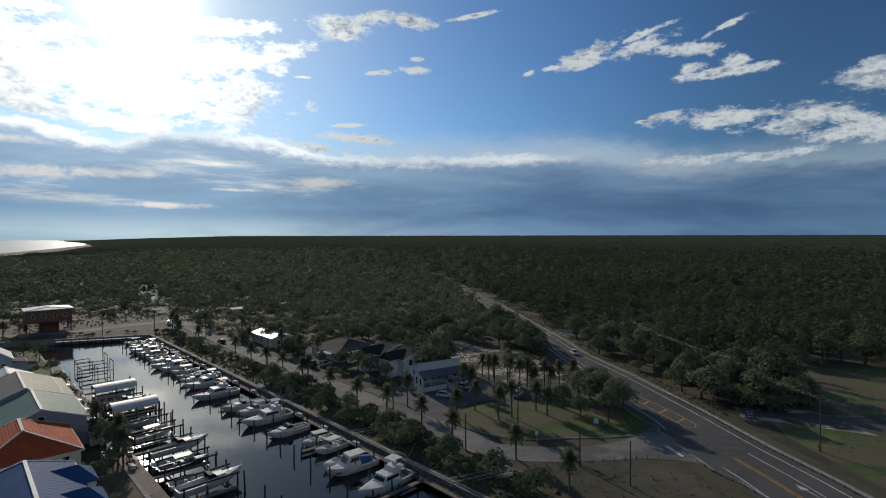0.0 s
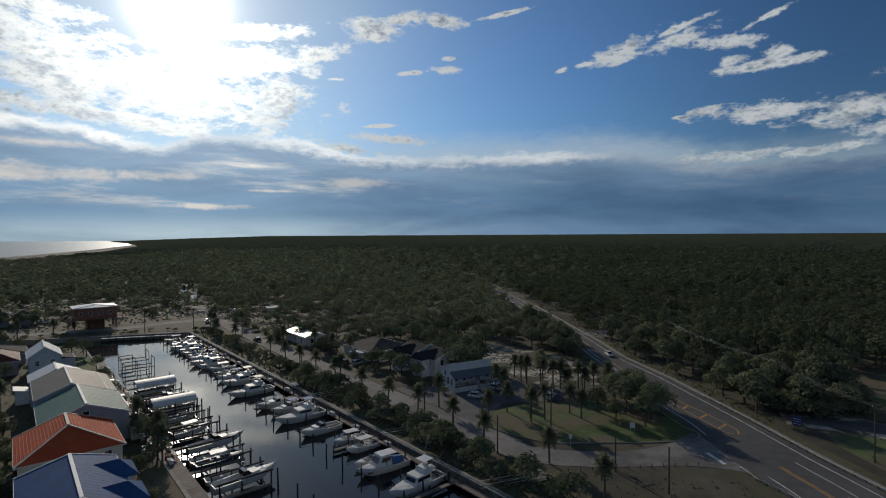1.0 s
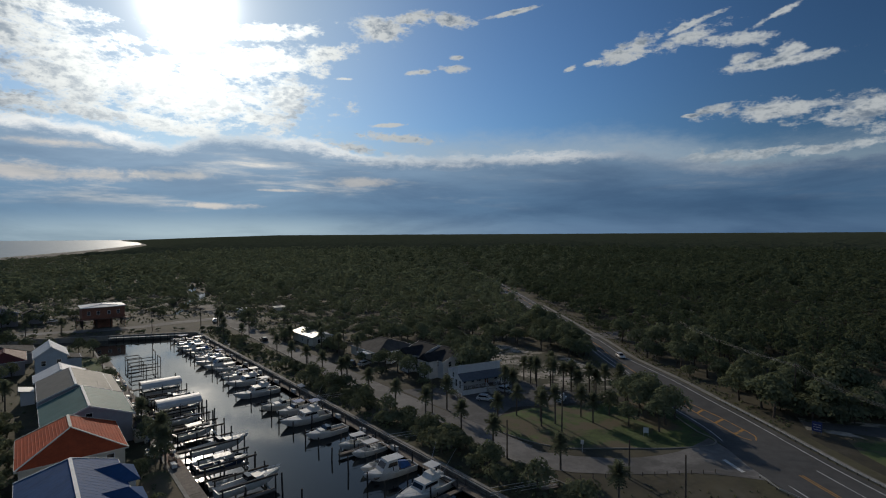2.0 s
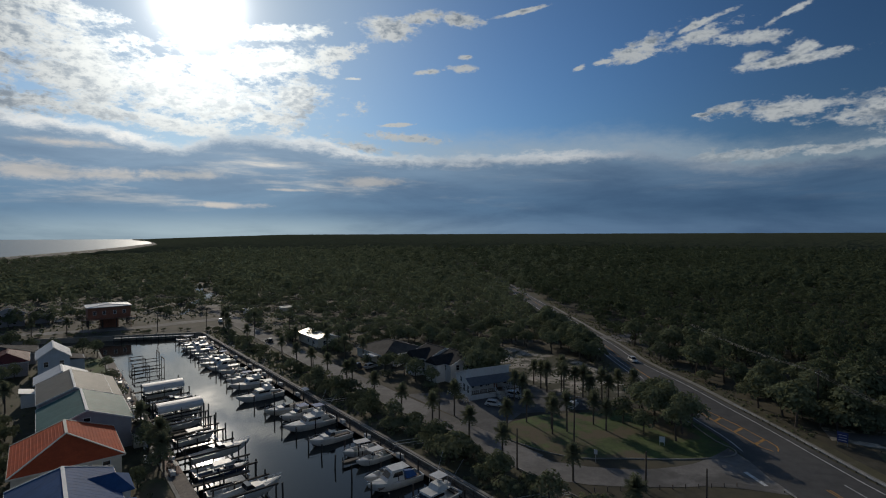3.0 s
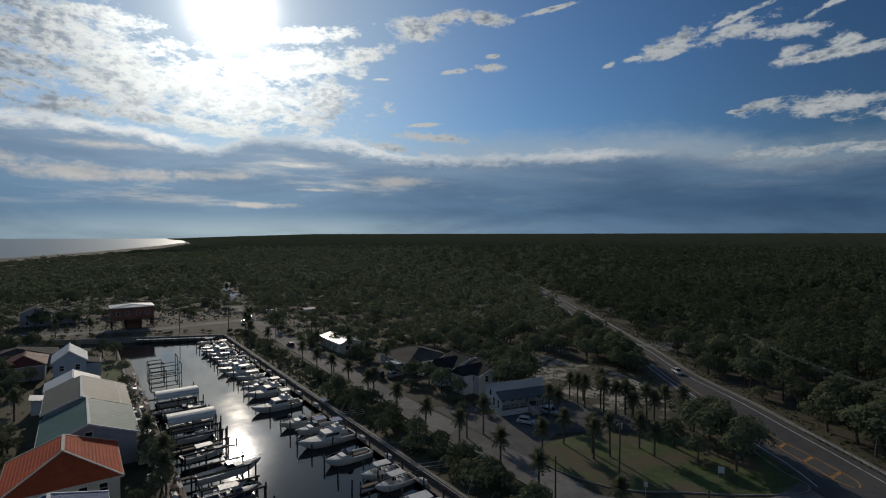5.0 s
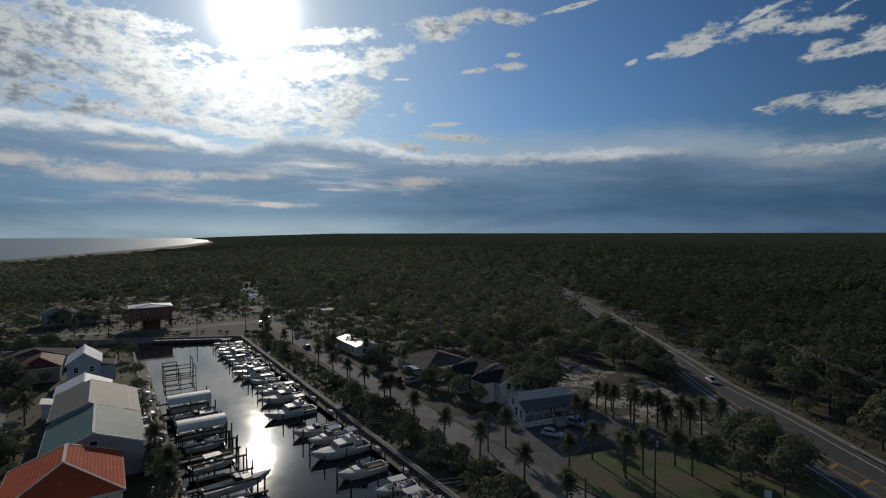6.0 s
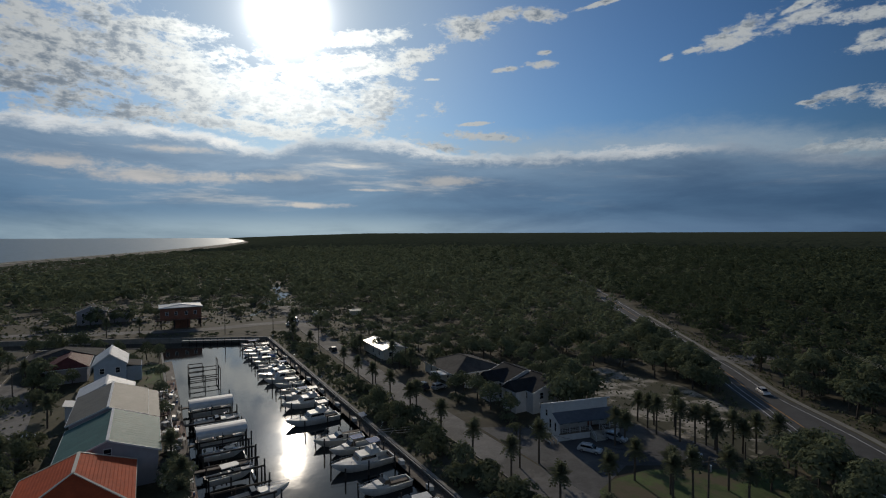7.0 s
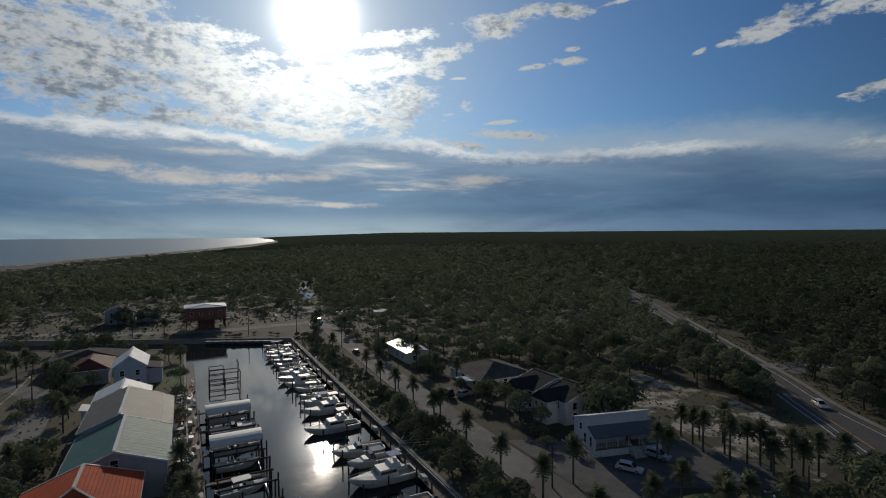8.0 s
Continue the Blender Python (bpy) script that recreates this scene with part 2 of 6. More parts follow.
def glass_material():
    mat = bpy.data.materials.new("window_glass")
    mat.use_nodes = True
    p = mat.node_tree.nodes["Principled BSDF"]
    p.inputs["Base Color"].default_value = (0.012, 0.015, 0.02, 1)
    p.inputs["Roughness"].default_value = 0.06
    return mat


WATER, GLASS = water_material(), glass_material()
GROUND = material("scrub_ground", (0.058, 0.050, 0.028), 0.95, scale=0.035, grain=0.9, spread=0.5, other=(0.10, 0.092, 0.066), patch=0.3)
SAND = material("pale_sand", (0.38, 0.34, 0.28), 0.95, scale=0.16, grain=1.2, spread=0.35, other=(0.06, 0.058, 0.03), patch=0.62)
LAWN = material("lawn_grass", (0.066, 0.100, 0.024), 0.95, scale=0.10, grain=2.5, spread=0.5, other=(0.110, 0.088, 0.050), patch=0.55)
SCRUB = material("weedy_sand", (0.066, 0.058, 0.034), 0.95, scale=0.22, grain=1.3, spread=0.45, other=(0.22, 0.19, 0.15), patch=0.33)
DRYGRASS = material("dry_verge", (0.066, 0.060, 0.028), 0.95, scale=0.1, grain=2.0, spread=0.4, other=(0.11, 0.095, 0.065), patch=0.3)
ASPHALT = material("asphalt", (0.075, 0.073, 0.070), 0.85, scale=0.07, grain=3.0, spread=0.3, other=(0.05, 0.05, 0.05), patch=0.3)
STREET = material("worn_asphalt", (0.175, 0.166, 0.155), 0.9, scale=0.08, grain=2.0, spread=0.3, other=(0.10, 0.095, 0.088), patch=0.45)
# worn asphalt again, with the shade over the parking lot put into its colour
PARKING = material("dark_worn_asphalt", (0.095, 0.094, 0.094), 0.9, scale=0.1, grain=2.0, spread=0.35, other=(0.15, 0.14, 0.125), patch=0.35)
CONCRETE = material("concrete", (0.23, 0.22, 0.195), 0.85, scale=0.3, grain=3.0)
WHITELINE = material("white_road_paint", (0.62, 0.62, 0.60), 0.7, scale=0.8, grain=6.0, other=(0.25, 0.25, 0.24), patch=0.35)
YELLOWLINE = material("yellow_road_paint", (0.42, 0.22, 0.05), 0.7, scale=0.8, grain=6.0, other=(0.2, 0.13, 0.06), patch=0.3)
DOCKWOOD = material("grey_dock_wood", (0.17, 0.14, 0.115), 0.85, scale=0.5, grain=5.0, spread=0.4, rand=0.35)
REDWOOD = material("red_brown_deck_wood", (0.20, 0.10, 0.07), 0.8, scale=0.5, grain=5.0, spread=0.35, rand=0.3)
PILEWOOD = material("dark_pile_wood", (0.045, 0.038, 0.033), 0.9, scale=0.8, grain=6.0, spread=0.4)
BARK = material("bark", (0.085, 0.068, 0.052), 0.95, scale=1.5, grain=9.0, spread=0.4)
PALMBARK = material("palm_bark", (0.11, 0.09, 0.07), 0.95, scale=2.0, grain=9.0, spread=0.4)
FOLIAGE = leafy("oak_leaves", (0.078, 0.094, 0.058), (0.275, 0.305, 0.180))
PINE = leafy("pine_leaves", (0.044, 0.058, 0.034), (0.165, 0.195, 0.112))
SHRUB = leafy("shrub_leaves", (0.084, 0.098, 0.060), (0.300, 0.318, 0.185))
FROND = leafy("palm_fronds", (0.095, 0.108, 0.068), (0.235, 0.250, 0.160), 0.45)
FARWOOD = leafy("far_canopy", (0.060, 0.072, 0.048), (0.185, 0.210, 0.135), 0.42)
WHITE = material("white_paint", (0.60, 0.61, 0.61), 0.55, scale=0.5, grain=4.0, spread=0.10)
GELCOAT = material("white_gelcoat", (0.62, 0.62, 0.60), 0.5, scale=0.6, grain=3.0, spread=0.12, spec=0.3)
CREAMHULL = material("cream_gelcoat", (0.62, 0.58, 0.50), 0.25, scale=0.6, grain=3.0, spread=0.08)
NAVYHULL = material("dark_blue_gelcoat", (0.03, 0.045, 0.09), 0.2, scale=0.6, grain=3.0, spread=0.1)
BLUECANVAS = material("blue_canvas", (0.035, 0.11, 0.30), 0.7, scale=0.8, grain=5.0)
TEALDECK = material("pale_deck", (0.45, 0.44, 0.40), 0.7, scale=0.8, grain=5.0)
BLACK = material("black_plastic", (0.02, 0.02, 0.022), 0.4, scale=1.0, grain=6.0)
RUBBER = material("rubber", (0.025, 0.025, 0.025), 0.9, scale=1.0, grain=6.0)
METAL = material("bare_metal", (0.55, 0.56, 0.57), 0.35, 0.9, scale=1.0, grain=6.0, spread=0.1)
GALV = material("galvanised_steel", (0.50, 0.51, 0.51), 0.45, 0.7, scale=1.0, grain=6.0, spread=0.15)
ROOFGREEN = material("pale_green_metal_roof", (0.078, 0.170, 0.150), 0.62, 0.0, scale=0.25, grain=3.0, spread=0.15, spec=0.15)
ROOFGREY = material("tan_grey_metal_roof", (0.185, 0.172, 0.142), 0.62, 0.0, scale=0.25, grain=3.0, spread=0.15, spec=0.15)
ROOFWHITE = material("white_metal_roof", (0.74, 0.74, 0.72), 0.55, 0.0, scale=0.25, grain=3.0, spread=0.1, spec=0.15)
ROOFSHINY = material("bright_metal_roof", (0.66, 0.62, 0.56), 0.5, 0.3, scale=0.25, grain=3.0, spread=0.1)
ROOFBLUE = material("blue_metal_roof", (0.036, 0.092, 0.215), 0.7, 0.0, scale=0.25, grain=3.0, spread=0.15, spec=0.15)
ROOFORANGE = material("orange_metal_roof", (0.46, 0.085, 0.030), 0.8, 0.0, scale=0.25, grain=3.0, spread=0.18, spec=0.15)
ROOFDARK = material("dark_shingle_roof", (0.032, 0.033, 0.036), 0.95, scale=0.3, grain=4.0, spread=0.3, spec=0.15)
ROOFSHINGLE = material("grey_shingle_roof", (0.085, 0.080, 0.075), 0.9, scale=0.3, grain=4.0, spread=0.3, spec=0.15)
SIDING = material("pale_lilac_siding", (0.34, 0.33, 0.36), 0.7, scale=0.4, grain=4.0, spread=0.1)
BLUESIDING = material("pale_blue_siding", (0.36, 0.42, 0.48), 0.7, scale=0.4, grain=4.0, spread=0.1)
CREAM = material("cream_siding", (0.55, 0.52, 0.44), 0.7, scale=0.4, grain=4.0, spread=0.1)
BROWNWALL = material("brown_wood_siding", (0.22, 0.090, 0.055), 0.8, scale=0.5, grain=5.0, spread=0.3)
PORCHROOF = material("blue_grey_porch_roof", (0.13, 0.15, 0.18), 0.7, 0.0, scale=0.4, grain=4.0, spread=0.15, spec=0.15)
BRICKRED = material("red_roof", (0.13, 0.040, 0.036), 0.7, scale=0.4, grain=4.0, spread=0.2, spec=0.15)

# ---- mesh helpers ----
FR = pose(0, 0, 0, 0, 0, 45.2)       # the canal's own frame: x across it (n), y along it (s)


def C(n, s, z=0.0):
    return FR @ Vector((n, s, z))


class Geo:
    """Collects the corners and faces of one mesh."""

    def __init__(self):
        self.v, self.f = [], []

    def add(self, verts, faces):
        b = len(self.v)
        self.v += [tuple(p) for p in verts]
        self.f += [tuple(b + i for i in f) for f in faces]
        return self

    def box(self, x0, x1, y0, y1, z0, z1):
        v = [(x, y, z) for z in (z0, z1) for x, y in ((x0, y0), (x1, y0), (x1, y1), (x0, y1))]
        return self.add(v, [(3, 2, 1, 0), (4, 5, 6, 7), (0, 1, 5, 4), (1, 2, 6, 5), (2, 3, 7, 6), (3, 0, 4, 7)])

    def beam(self, p, q, wide, high):
        p, q = Vector(p), Vector(q)
        d = (q - p).normalized()
        side = d.cross(Vector((0, 0, 1)))
        side = side.normalized() if side.length > 1e-4 else Vector((1, 0, 0))
        up = side.cross(d)
        v = [e + side * a * wide / 2 + up * b * high / 2 for e in (p, q) for a, b in ((-1, -1), (1, -1), (1, 1), (-1, 1))]
        return self.add(v, [(3, 2, 1, 0), (4, 5, 6, 7), (0, 1, 5, 4), (1, 2, 6, 5), (2, 3, 7, 6), (3, 0, 4, 7)])

    def tube(self, p, q, r0, r1=None, seg=6, cap=True):
        p, q = Vector(p), Vector(q)
        r1 = r0 if r1 is None else r1
        d = (q - p).normalized()
        a = d.orthogonal().normalized()
        b = d.cross(a)
        v = [e + (a * math.cos(t) + b * math.sin(t)) * r for e, r in ((p, r0), (q, r1)) for t in [2 * math.pi * i / seg for i in range(seg)]]
        f = [(i, (i + 1) % seg, seg + (i + 1) % seg, seg + i) for i in range(seg)]
        if cap:
            f += [tuple(range(seg, 2 * seg)), tuple(reversed(range(seg)))]
        return self.add(v, f)

    def slab(self, poly, thick):
        """A polygon in space, given depth straight down."""
        k = len(poly)
        v = [tuple(p) for p in poly] + [(p[0], p[1], p[2] - thick) for p in poly]
        return self.add(v, [tuple(range(k)), tuple(reversed(range(k, 2 * k)))] + [(i, k + i, k + (i + 1) % k, (i + 1) % k) for i in range(k)])

    def loft(self, rings, close=True, caps=True):
        k = len(rings[0])
        v = [p for r in rings for p in r]
        f = []
        for i in range(len(rings) - 1):
            for j in range(k if close else k - 1):
                f.append((i * k + j, i * k + (j + 1) % k, (i + 1) * k + (j + 1) % k, (i + 1) * k + j))
        if caps:
            f += [tuple(reversed(range(k))), tuple(range((len(rings) - 1) * k, len(rings) * k))]
        return self.add(v, f)

    def mesh(self, name, mat, smooth=False):
        me = bpy.data.meshes.new(name)
        me.from_pydata(self.v, [], self.f)
        me.materials.append(mat)
        if smooth:
            me.polygons.foreach_set("use_smooth", [True] * len(me.polygons))
        me.update()
        return me


def part(name, geo, mat, parent=None, label="", smooth=False, m=None):
    ob = new(name, geo.mesh(name, mat, smooth) if isinstance(geo, Geo) else geo)
    if parent is not None:
        ob.parent = parent
    if m is not None:
        ob.matrix_basis = m
    if label:
        tagged(ob, label)
    return ob


def thing(name, label, category, m=None, group="", kind=""):
    ob = new(name)
    ob.empty_display_size = 0.3
    if m is not None:
        ob.matrix_basis = m
    return tagged(ob, label, category, group, kind)


def strip(points, half, z, n0=0.0):
    """A flat ribbon along points (x, y, half width or None)."""
    g = Geo()
    left, right = [], []
    for i, p in enumerate(points):
        a, b = points[max(0, i - 1)], points[min(len(points) - 1, i + 1)]
        d = Vector((b[0] - a[0], b[1] - a[1])).normalized()
        side = Vector((d.y, -d.x))
        h = p[2] if len(p) > 2 else half
        c = Vector(p[:2]) + side * n0
        left.append((*(c - side * h), z)), right.append((*(c + side * h), z))
    k = len(points)
    g.add(left + right, [(i, k + i, k + i + 1, i + 1) for i in range(k - 1)])
    return g


def curve(points, step=6.0):
    """Points (x, y, ...) joined by a smooth line."""
    out = []
    for i in range(len(points) - 1):
        p0, p1, p2, p3 = (np.array(points[min(max(j, 0), len(points) - 1)], float) for j in (i - 1, i, i + 1, i + 2))
        n = max(2, int(np.linalg.norm(p2[:2] - p1[:2]) / step))
        for t in [j / n for j in range(n)]:
            out.append(tuple(0.5 * (2 * p1 + (p2 - p0) * t + (2 * p0 - 5 * p1 + 4 * p2 - p3) * t * t + (3 * p1 - p0 - 3 * p2 + p3) * t ** 3)))
    return out + [tuple(float(c) for c in points[-1])]


def sheet(name, geo, mat, label, category):
    return tagged(part(name, geo, mat), label, category, kind="structure")


# ---- the lie of the land ----
WATER_Z = -1.87
COAST = [(-900, -600), (-790, 200), (-770, 496), (-830, 611), (-967, 963), (-1224, 1502), (-1682, 2312), (-2600, 3500), (-4049, 5103), (-5200, 6300)]
CANAL = [(58.5, -30), (58.5, 231), (-80, 297), (-80, 277), (-40, 258), (20.5, 229), (20.5, -30)]     # n, s


def outline(poly, z):
    return [(p[0], p[1], z) for p in poly]


g = bmesh.new()
outer = [(-900, -600), (2500, -600), (5200, -600), (5200, 6300), (-5200, 6300)] + COAST[-2:0:-1]
inner = [tuple(C(n, s))[:2] for n, s in CANAL]
edges = []
for ring in (outer, inner):
    vs = [g.verts.new((x, y, 0)) for x, y in ring]
    edges += [g.edges.new((vs[i], vs[(i + 1) % len(vs)])) for i in range(len(vs))]
bmesh.ops.triangle_fill(g, edges=edges, use_beauty=True, normal=(0, 0, 1))
me = bpy.data.meshes.new("ground")
g.to_mesh(me)
g.free()
me.materials.append(GROUND)
tagged(new("ground", me), "scrubby sandy ground with dark leaf litter and dry grass", "ground", kind="structure")
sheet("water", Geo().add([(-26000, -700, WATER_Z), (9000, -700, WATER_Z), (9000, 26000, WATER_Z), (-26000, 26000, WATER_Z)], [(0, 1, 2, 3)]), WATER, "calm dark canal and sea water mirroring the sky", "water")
# retaining walls round the canal
for i in range(len(CANAL)):
    (n0, s0), (n1, s1) = CANAL[i], CANAL[(i + 1) % len(CANAL)]
    if s0 < -20 and s1 < -20:
        continue
    a, b = C(n0, s0), C(n1, s1)
    wall = Geo()
    wall.beam((a.x, a.y, -1.5), (b.x, b.y, -1.5), 0.35, 3.0)
    wall.beam((a.x, a.y, 0.06), (b.x, b.y, 0.06), 0.6, 0.16)
    sheet("seawall", wall, CONCRETE, "weathered grey concrete seawall along the canal", "seawall")

# main road
ROAD = curve([(66.3, 40, 8.4), (59.6, 66, 8.1), (57.1, 82, 7.9), (54.6, 94, 7.8), (53.0, 109.6, 7.0), (51.0, 120, 7.2), (49.1, 130, 7.1), (46.5, 146, 6.8), (44.2, 159, 5.8), (41.6, 173, 5.0), (39.3, 196, 4.9), (35.2, 221, 4.9), (30.8, 250, 4.9), (21.7, 308.5, 4.9), (5.4, 412, 4.9), (-24, 600, 5.0), (-71, 900, 5.2), (-134, 1300, 5.2)])
sheet("road", strip(ROAD, 5, 0.05), ASPHALT, "grey two-lane asphalt road with turn lanes", "road")
sheet("road_verge", strip([(p[0], p[1], p[2] + 4.5) for p in ROAD if p[1] < 420], 5, 0.02), DRYGRASS, "strips of dry grass beside the road", "verge")
STREET_LINE = curve([(73, 62), (72.8, 100), (73.2, 130), (74.3, 180), (76.6, 235), (80.5, 285), (84, 320)])
sheet("street", strip([(*C(n, s).xy, 3.7) for n, s in STREET_LINE], 3.7, 0.04), STREET, "pale worn asphalt street beside the marina", "road")
BEACH = curve([(78, 263), (60, 263), (36, 262), (4, 271), (-35, 287), (-90, 309)])
sheet("beach_road", strip([(*C(n, s).xy, 3.6) for n, s in BEACH], 3.6, 0.035), STREET, "pale sandy street along the cross canal", "road")

# paint on the road
def road_at(y):
    """Centre and half width of the main road at y."""
    for a, b in zip(ROAD, ROAD[1:]):
        if a[1] <= y <= b[1]:
            f = (y - a[1]) / (b[1] - a[1])
            return a[0] + (b[0] - a[0]) * f, a[2] + (b[2] - a[2]) * f
    return (66.3, 8.4) if y < 60 else (-134, 5.2)


def paint(name, y0, y1, offset, mat, label, wide=0.09, z=0.058, step=4.0):
    """A painted line; offset(y) is its distance to the right of the road's centre."""
    k = max(2, int((y1 - y0) / step))
    pts = [(road_at(y)[0] + offset(y), y) for y in [y0 + (y1 - y0) * i / k for i in range(k + 1)]]
    return sheet(name, strip(pts, wide, z), mat, label, "road marking")


paint("edge_line", 45, 520, lambda y: road_at(y)[1] - 1.5, WHITELINE, "worn white edge line on the asphalt", 0.11)
paint("edge_line", 104, 520, lambda y: -road_at(y)[1] + 0.9, WHITELINE, "worn white edge line on the asphalt", 0.11)
paint("edge_line", 45, 86, lambda y: -road_at(y)[1] + 1.6, WHITELINE, "worn white edge line on the asphalt", 0.11)
paint("lane_line", 45, 92, lambda y: 2.6, WHITELINE, "worn white lane line on the asphalt", 0.09)
paint("lane_line", 138, 190, lambda y: -road_at(y)[1] + 2.6, WHITELINE, "worn white lane line on the asphalt", 0.09)
paint("centre_line", 45, 90, lambda y: -1.7, YELLOWLINE, "double yellow centre line on the asphalt", 0.12)
paint("centre_line", 45, 90, lambda y: -1.2, YELLOWLINE, "double yellow centre line on the asphalt", 0.12)
paint("centre_line", 138, 520, lambda y: -2.3 * max(0.0, (185 - y) / 47), YELLOWLINE, "double yellow centre line on the asphalt", 0.16)


def hatch_half(y):
    return 1.75 * min(1.0, (140 - y) / 22) * min(1.0, max(0.05, (y - 104.5) / 2.5)) ** 0.5


for sgn in (-1, 1):
    paint("median_line", 104.6, 139, lambda y, s=sgn: -0.4 - 0.07 * (y - 108) + s * hatch_half(y), YELLOWLINE, "yellow line round a painted median", 0.14, step=1.2)
for y in (109, 115, 121, 127, 132):
    c, h = road_at(y)[0] - 0.4 - 0.07 * (y - 108), hatch_half(y)
    sheet("median_bar", Geo().add([(c - h, y - 1.2, .058), (c - h + .5, y - 1.6, .058), (c + h, y + 1.2, .058), (c + h - .5, y + 1.6, .058)], [(0, 1, 2, 3)]), YELLOWLINE, "yellow diagonal bar in the painted median", "road marking")
sheet("stop_line", Geo().add([(43.4, 95.0, .058), (44.1, 95.2, .058), (45.3, 90.4, .058), (44.6, 90.2, .058)], [(0, 1, 2, 3)]), WHITELINE, "broad white stop line at the junction", "road marking")
# turn arrow
ar = [(0, -2.2), (0.22, -2.2), (0.22, 0.2), (0.75, 0.2), (0.11, 1.9), (-0.53, 0.2), (0, 0.2)]
sheet("turn_arrow", Geo().add([(58.9 + x + y * -0.25, 78 + y, .058) for x, y in ar], [tuple(range(7))]), WHITELINE, "white painted arrow on the asphalt", "road marking")

# side street that joins the main road, and paved lots
JOIN = curve([(*C(73, 70).xy, 3.7), (*C(72.6, 58).xy, 3.6), (24.0, 90.8, 3.2), (34, 92.6, 3.6), (40.5, 94.2, 5.6), (47.5, 96.0, 9.5)])
sheet("junction", strip(JOIN, 3.5, 0.047), STREET, "pale worn asphalt where the street meets the road", "road")


def yard(name, poly, z, mat, label, category):
    """A flat piece of ground, its outline given in the canal's frame."""
    return sheet(name, Geo().add([(*C(n, s).xy, z) for n, s in poly], [tuple(range(len(poly)))]), mat, label, category)


yard("parking", [(76.5, 74), (82, 77), (90, 80), (104, 72), (111, 76), (108, 92), (88, 93.5), (86, 104), (77.5, 108)], 0.030, PARKING, "worn asphalt parking lot with shade painted into its colour", "parking lot")
yard("lawn", [(76.9, 73), (79, 76), (84, 77.5), (92, 77), (104, 70), (112, 66), (119, 60), (113, 49), (106.5, 40.5), (102, 40.4), (95, 45), (88, 51), (80, 58), (77.4, 66)], 0.034, LAWN, "patchy green lawn on the corner island", "lawn")
yard("sand_lot", [(106, 76), (112, 70), (124, 72), (134, 86), (141, 104), (138, 130), (122, 128), (112, 108), (107, 92)], 0.018, SAND, "bare pale sand with dry weeds", "sand")
yard("sand_lot", [(80, 168), (92, 166), (110, 200), (112, 290), (86, 292), (82, 240)], 0.018, SCRUB, "bare pale sand with dry weeds", "sand")
yard("sand_lot", [(75, 272), (40, 286), (0, 292), (-60, 318), (-120, 350), (-100, 400), (0, 350), (60, 330), (88, 300)], 0.018, SCRUB, "bare pale sand with dry weeds", "sand")
yard("lawn", [(13, 176), (20, 172), (20, 205), (14, 208)], 0.02, LAWN, "small green lawn beside the dock", "lawn")
yard("lawn", [(-13.6, 135), (-14.2, 155), (-16.2, 176), (-22, 190), (-60, 194), (-60, 120), (-30, 120)], 0.02, LAWN, "green lawn ringed by a kerb", "lawn")
yard("lawn", [(13.6, 58), (20.2, 58), (20.2, 97), (15.4, 97)], 0.02, LAWN, "green lawn strip beside the seawall", "lawn")
yard("lawn", [(-5, 60), (20, 60), (20.2, 228), (-12, 243), (-12, 150)], 0.012, DRYGRASS, "dry yard grass between the houses", "lawn")
yard("verge", [(59, 40), (69, 40), (69, 235), (59, 231)], 0.014, DRYGRASS, "sloping grassy bank beside the canal", "verge")
sheet("lawn", Geo().add([(74, 60, .016), (150, 60, .016), (150, 158, .016), (100, 152, .016), (92, 124, .016), (74, 116, .016), (70, 100, .016)], [tuple(range(7))]), LAWN, "rough grass clearing beside the road", "lawn")
SIDE = curve([(140, 80, 5.5), (118, 92, 5.8), (98, 103.5, 6.6), (84, 110, 6.0), (68, 115, 4.0)])
sheet("track", strip(SIDE, 3, 0.022), SAND, "bare sandy shoulders of a side road", "track")
sheet("side_road", strip([(x, y, h - 2.4) for x, y, h in SIDE], 3, 0.028), ASPHALT, "dark asphalt side road across the clearing", "road")
sheet("track", strip(curve([(100, 158, 2.0), (86, 172, 2.2), (82, 186, 1.8)]), 2, 0.026), SAND, "bare sandy track among the trees", "track")
sheet("driveway", strip(curve([(44, 206, 7.0), (50, 212, 4.5), (56, 215, 3.2), (64, 216, 3)]), 3, 0.053), STREET, "pale driveway that leaves the road", "driveway")
sheet("back_street", strip([(*C(n, s).xy, 3.4) for n, s in curve([(-9, 95), (-8.5, 130), (-9.2, 150), (-11.6, 175), (-18, 196), (-40, 206), (-90, 200)])], 3, 0.03), STREET, "worn asphalt lane behind the houses", "road")
sheet("beach", strip([(x + 9, y, 14) for x, y in curve(COAST[1:], 60)], 14, 0.3), SAND, "narrow pale beach along the sea", "beach")
sheet("creek", strip([(*C(n, s).xy, h) for n, s, h in curve([(62, 290, 1.4), (69, 308, 2.2), (78, 335, 1.6), (95, 364, 3.2), (97, 378, 4.2), (98, 405, 2.6), (105, 432, 3.4)])], 2, 0.03), WATER, "narrow creek glinting among the scrub", "creek")


def kerb(points, label="pale concrete kerb"):
    g2 = Geo()
    for a, b in zip(points, points[1:]):
        g2.beam((a[0], a[1], 0.09), (b[0], b[1], 0.09), 0.2, 0.18)
    sheet("kerb", g2, CONCRETE, label + " along the pavement edge", "kerb")


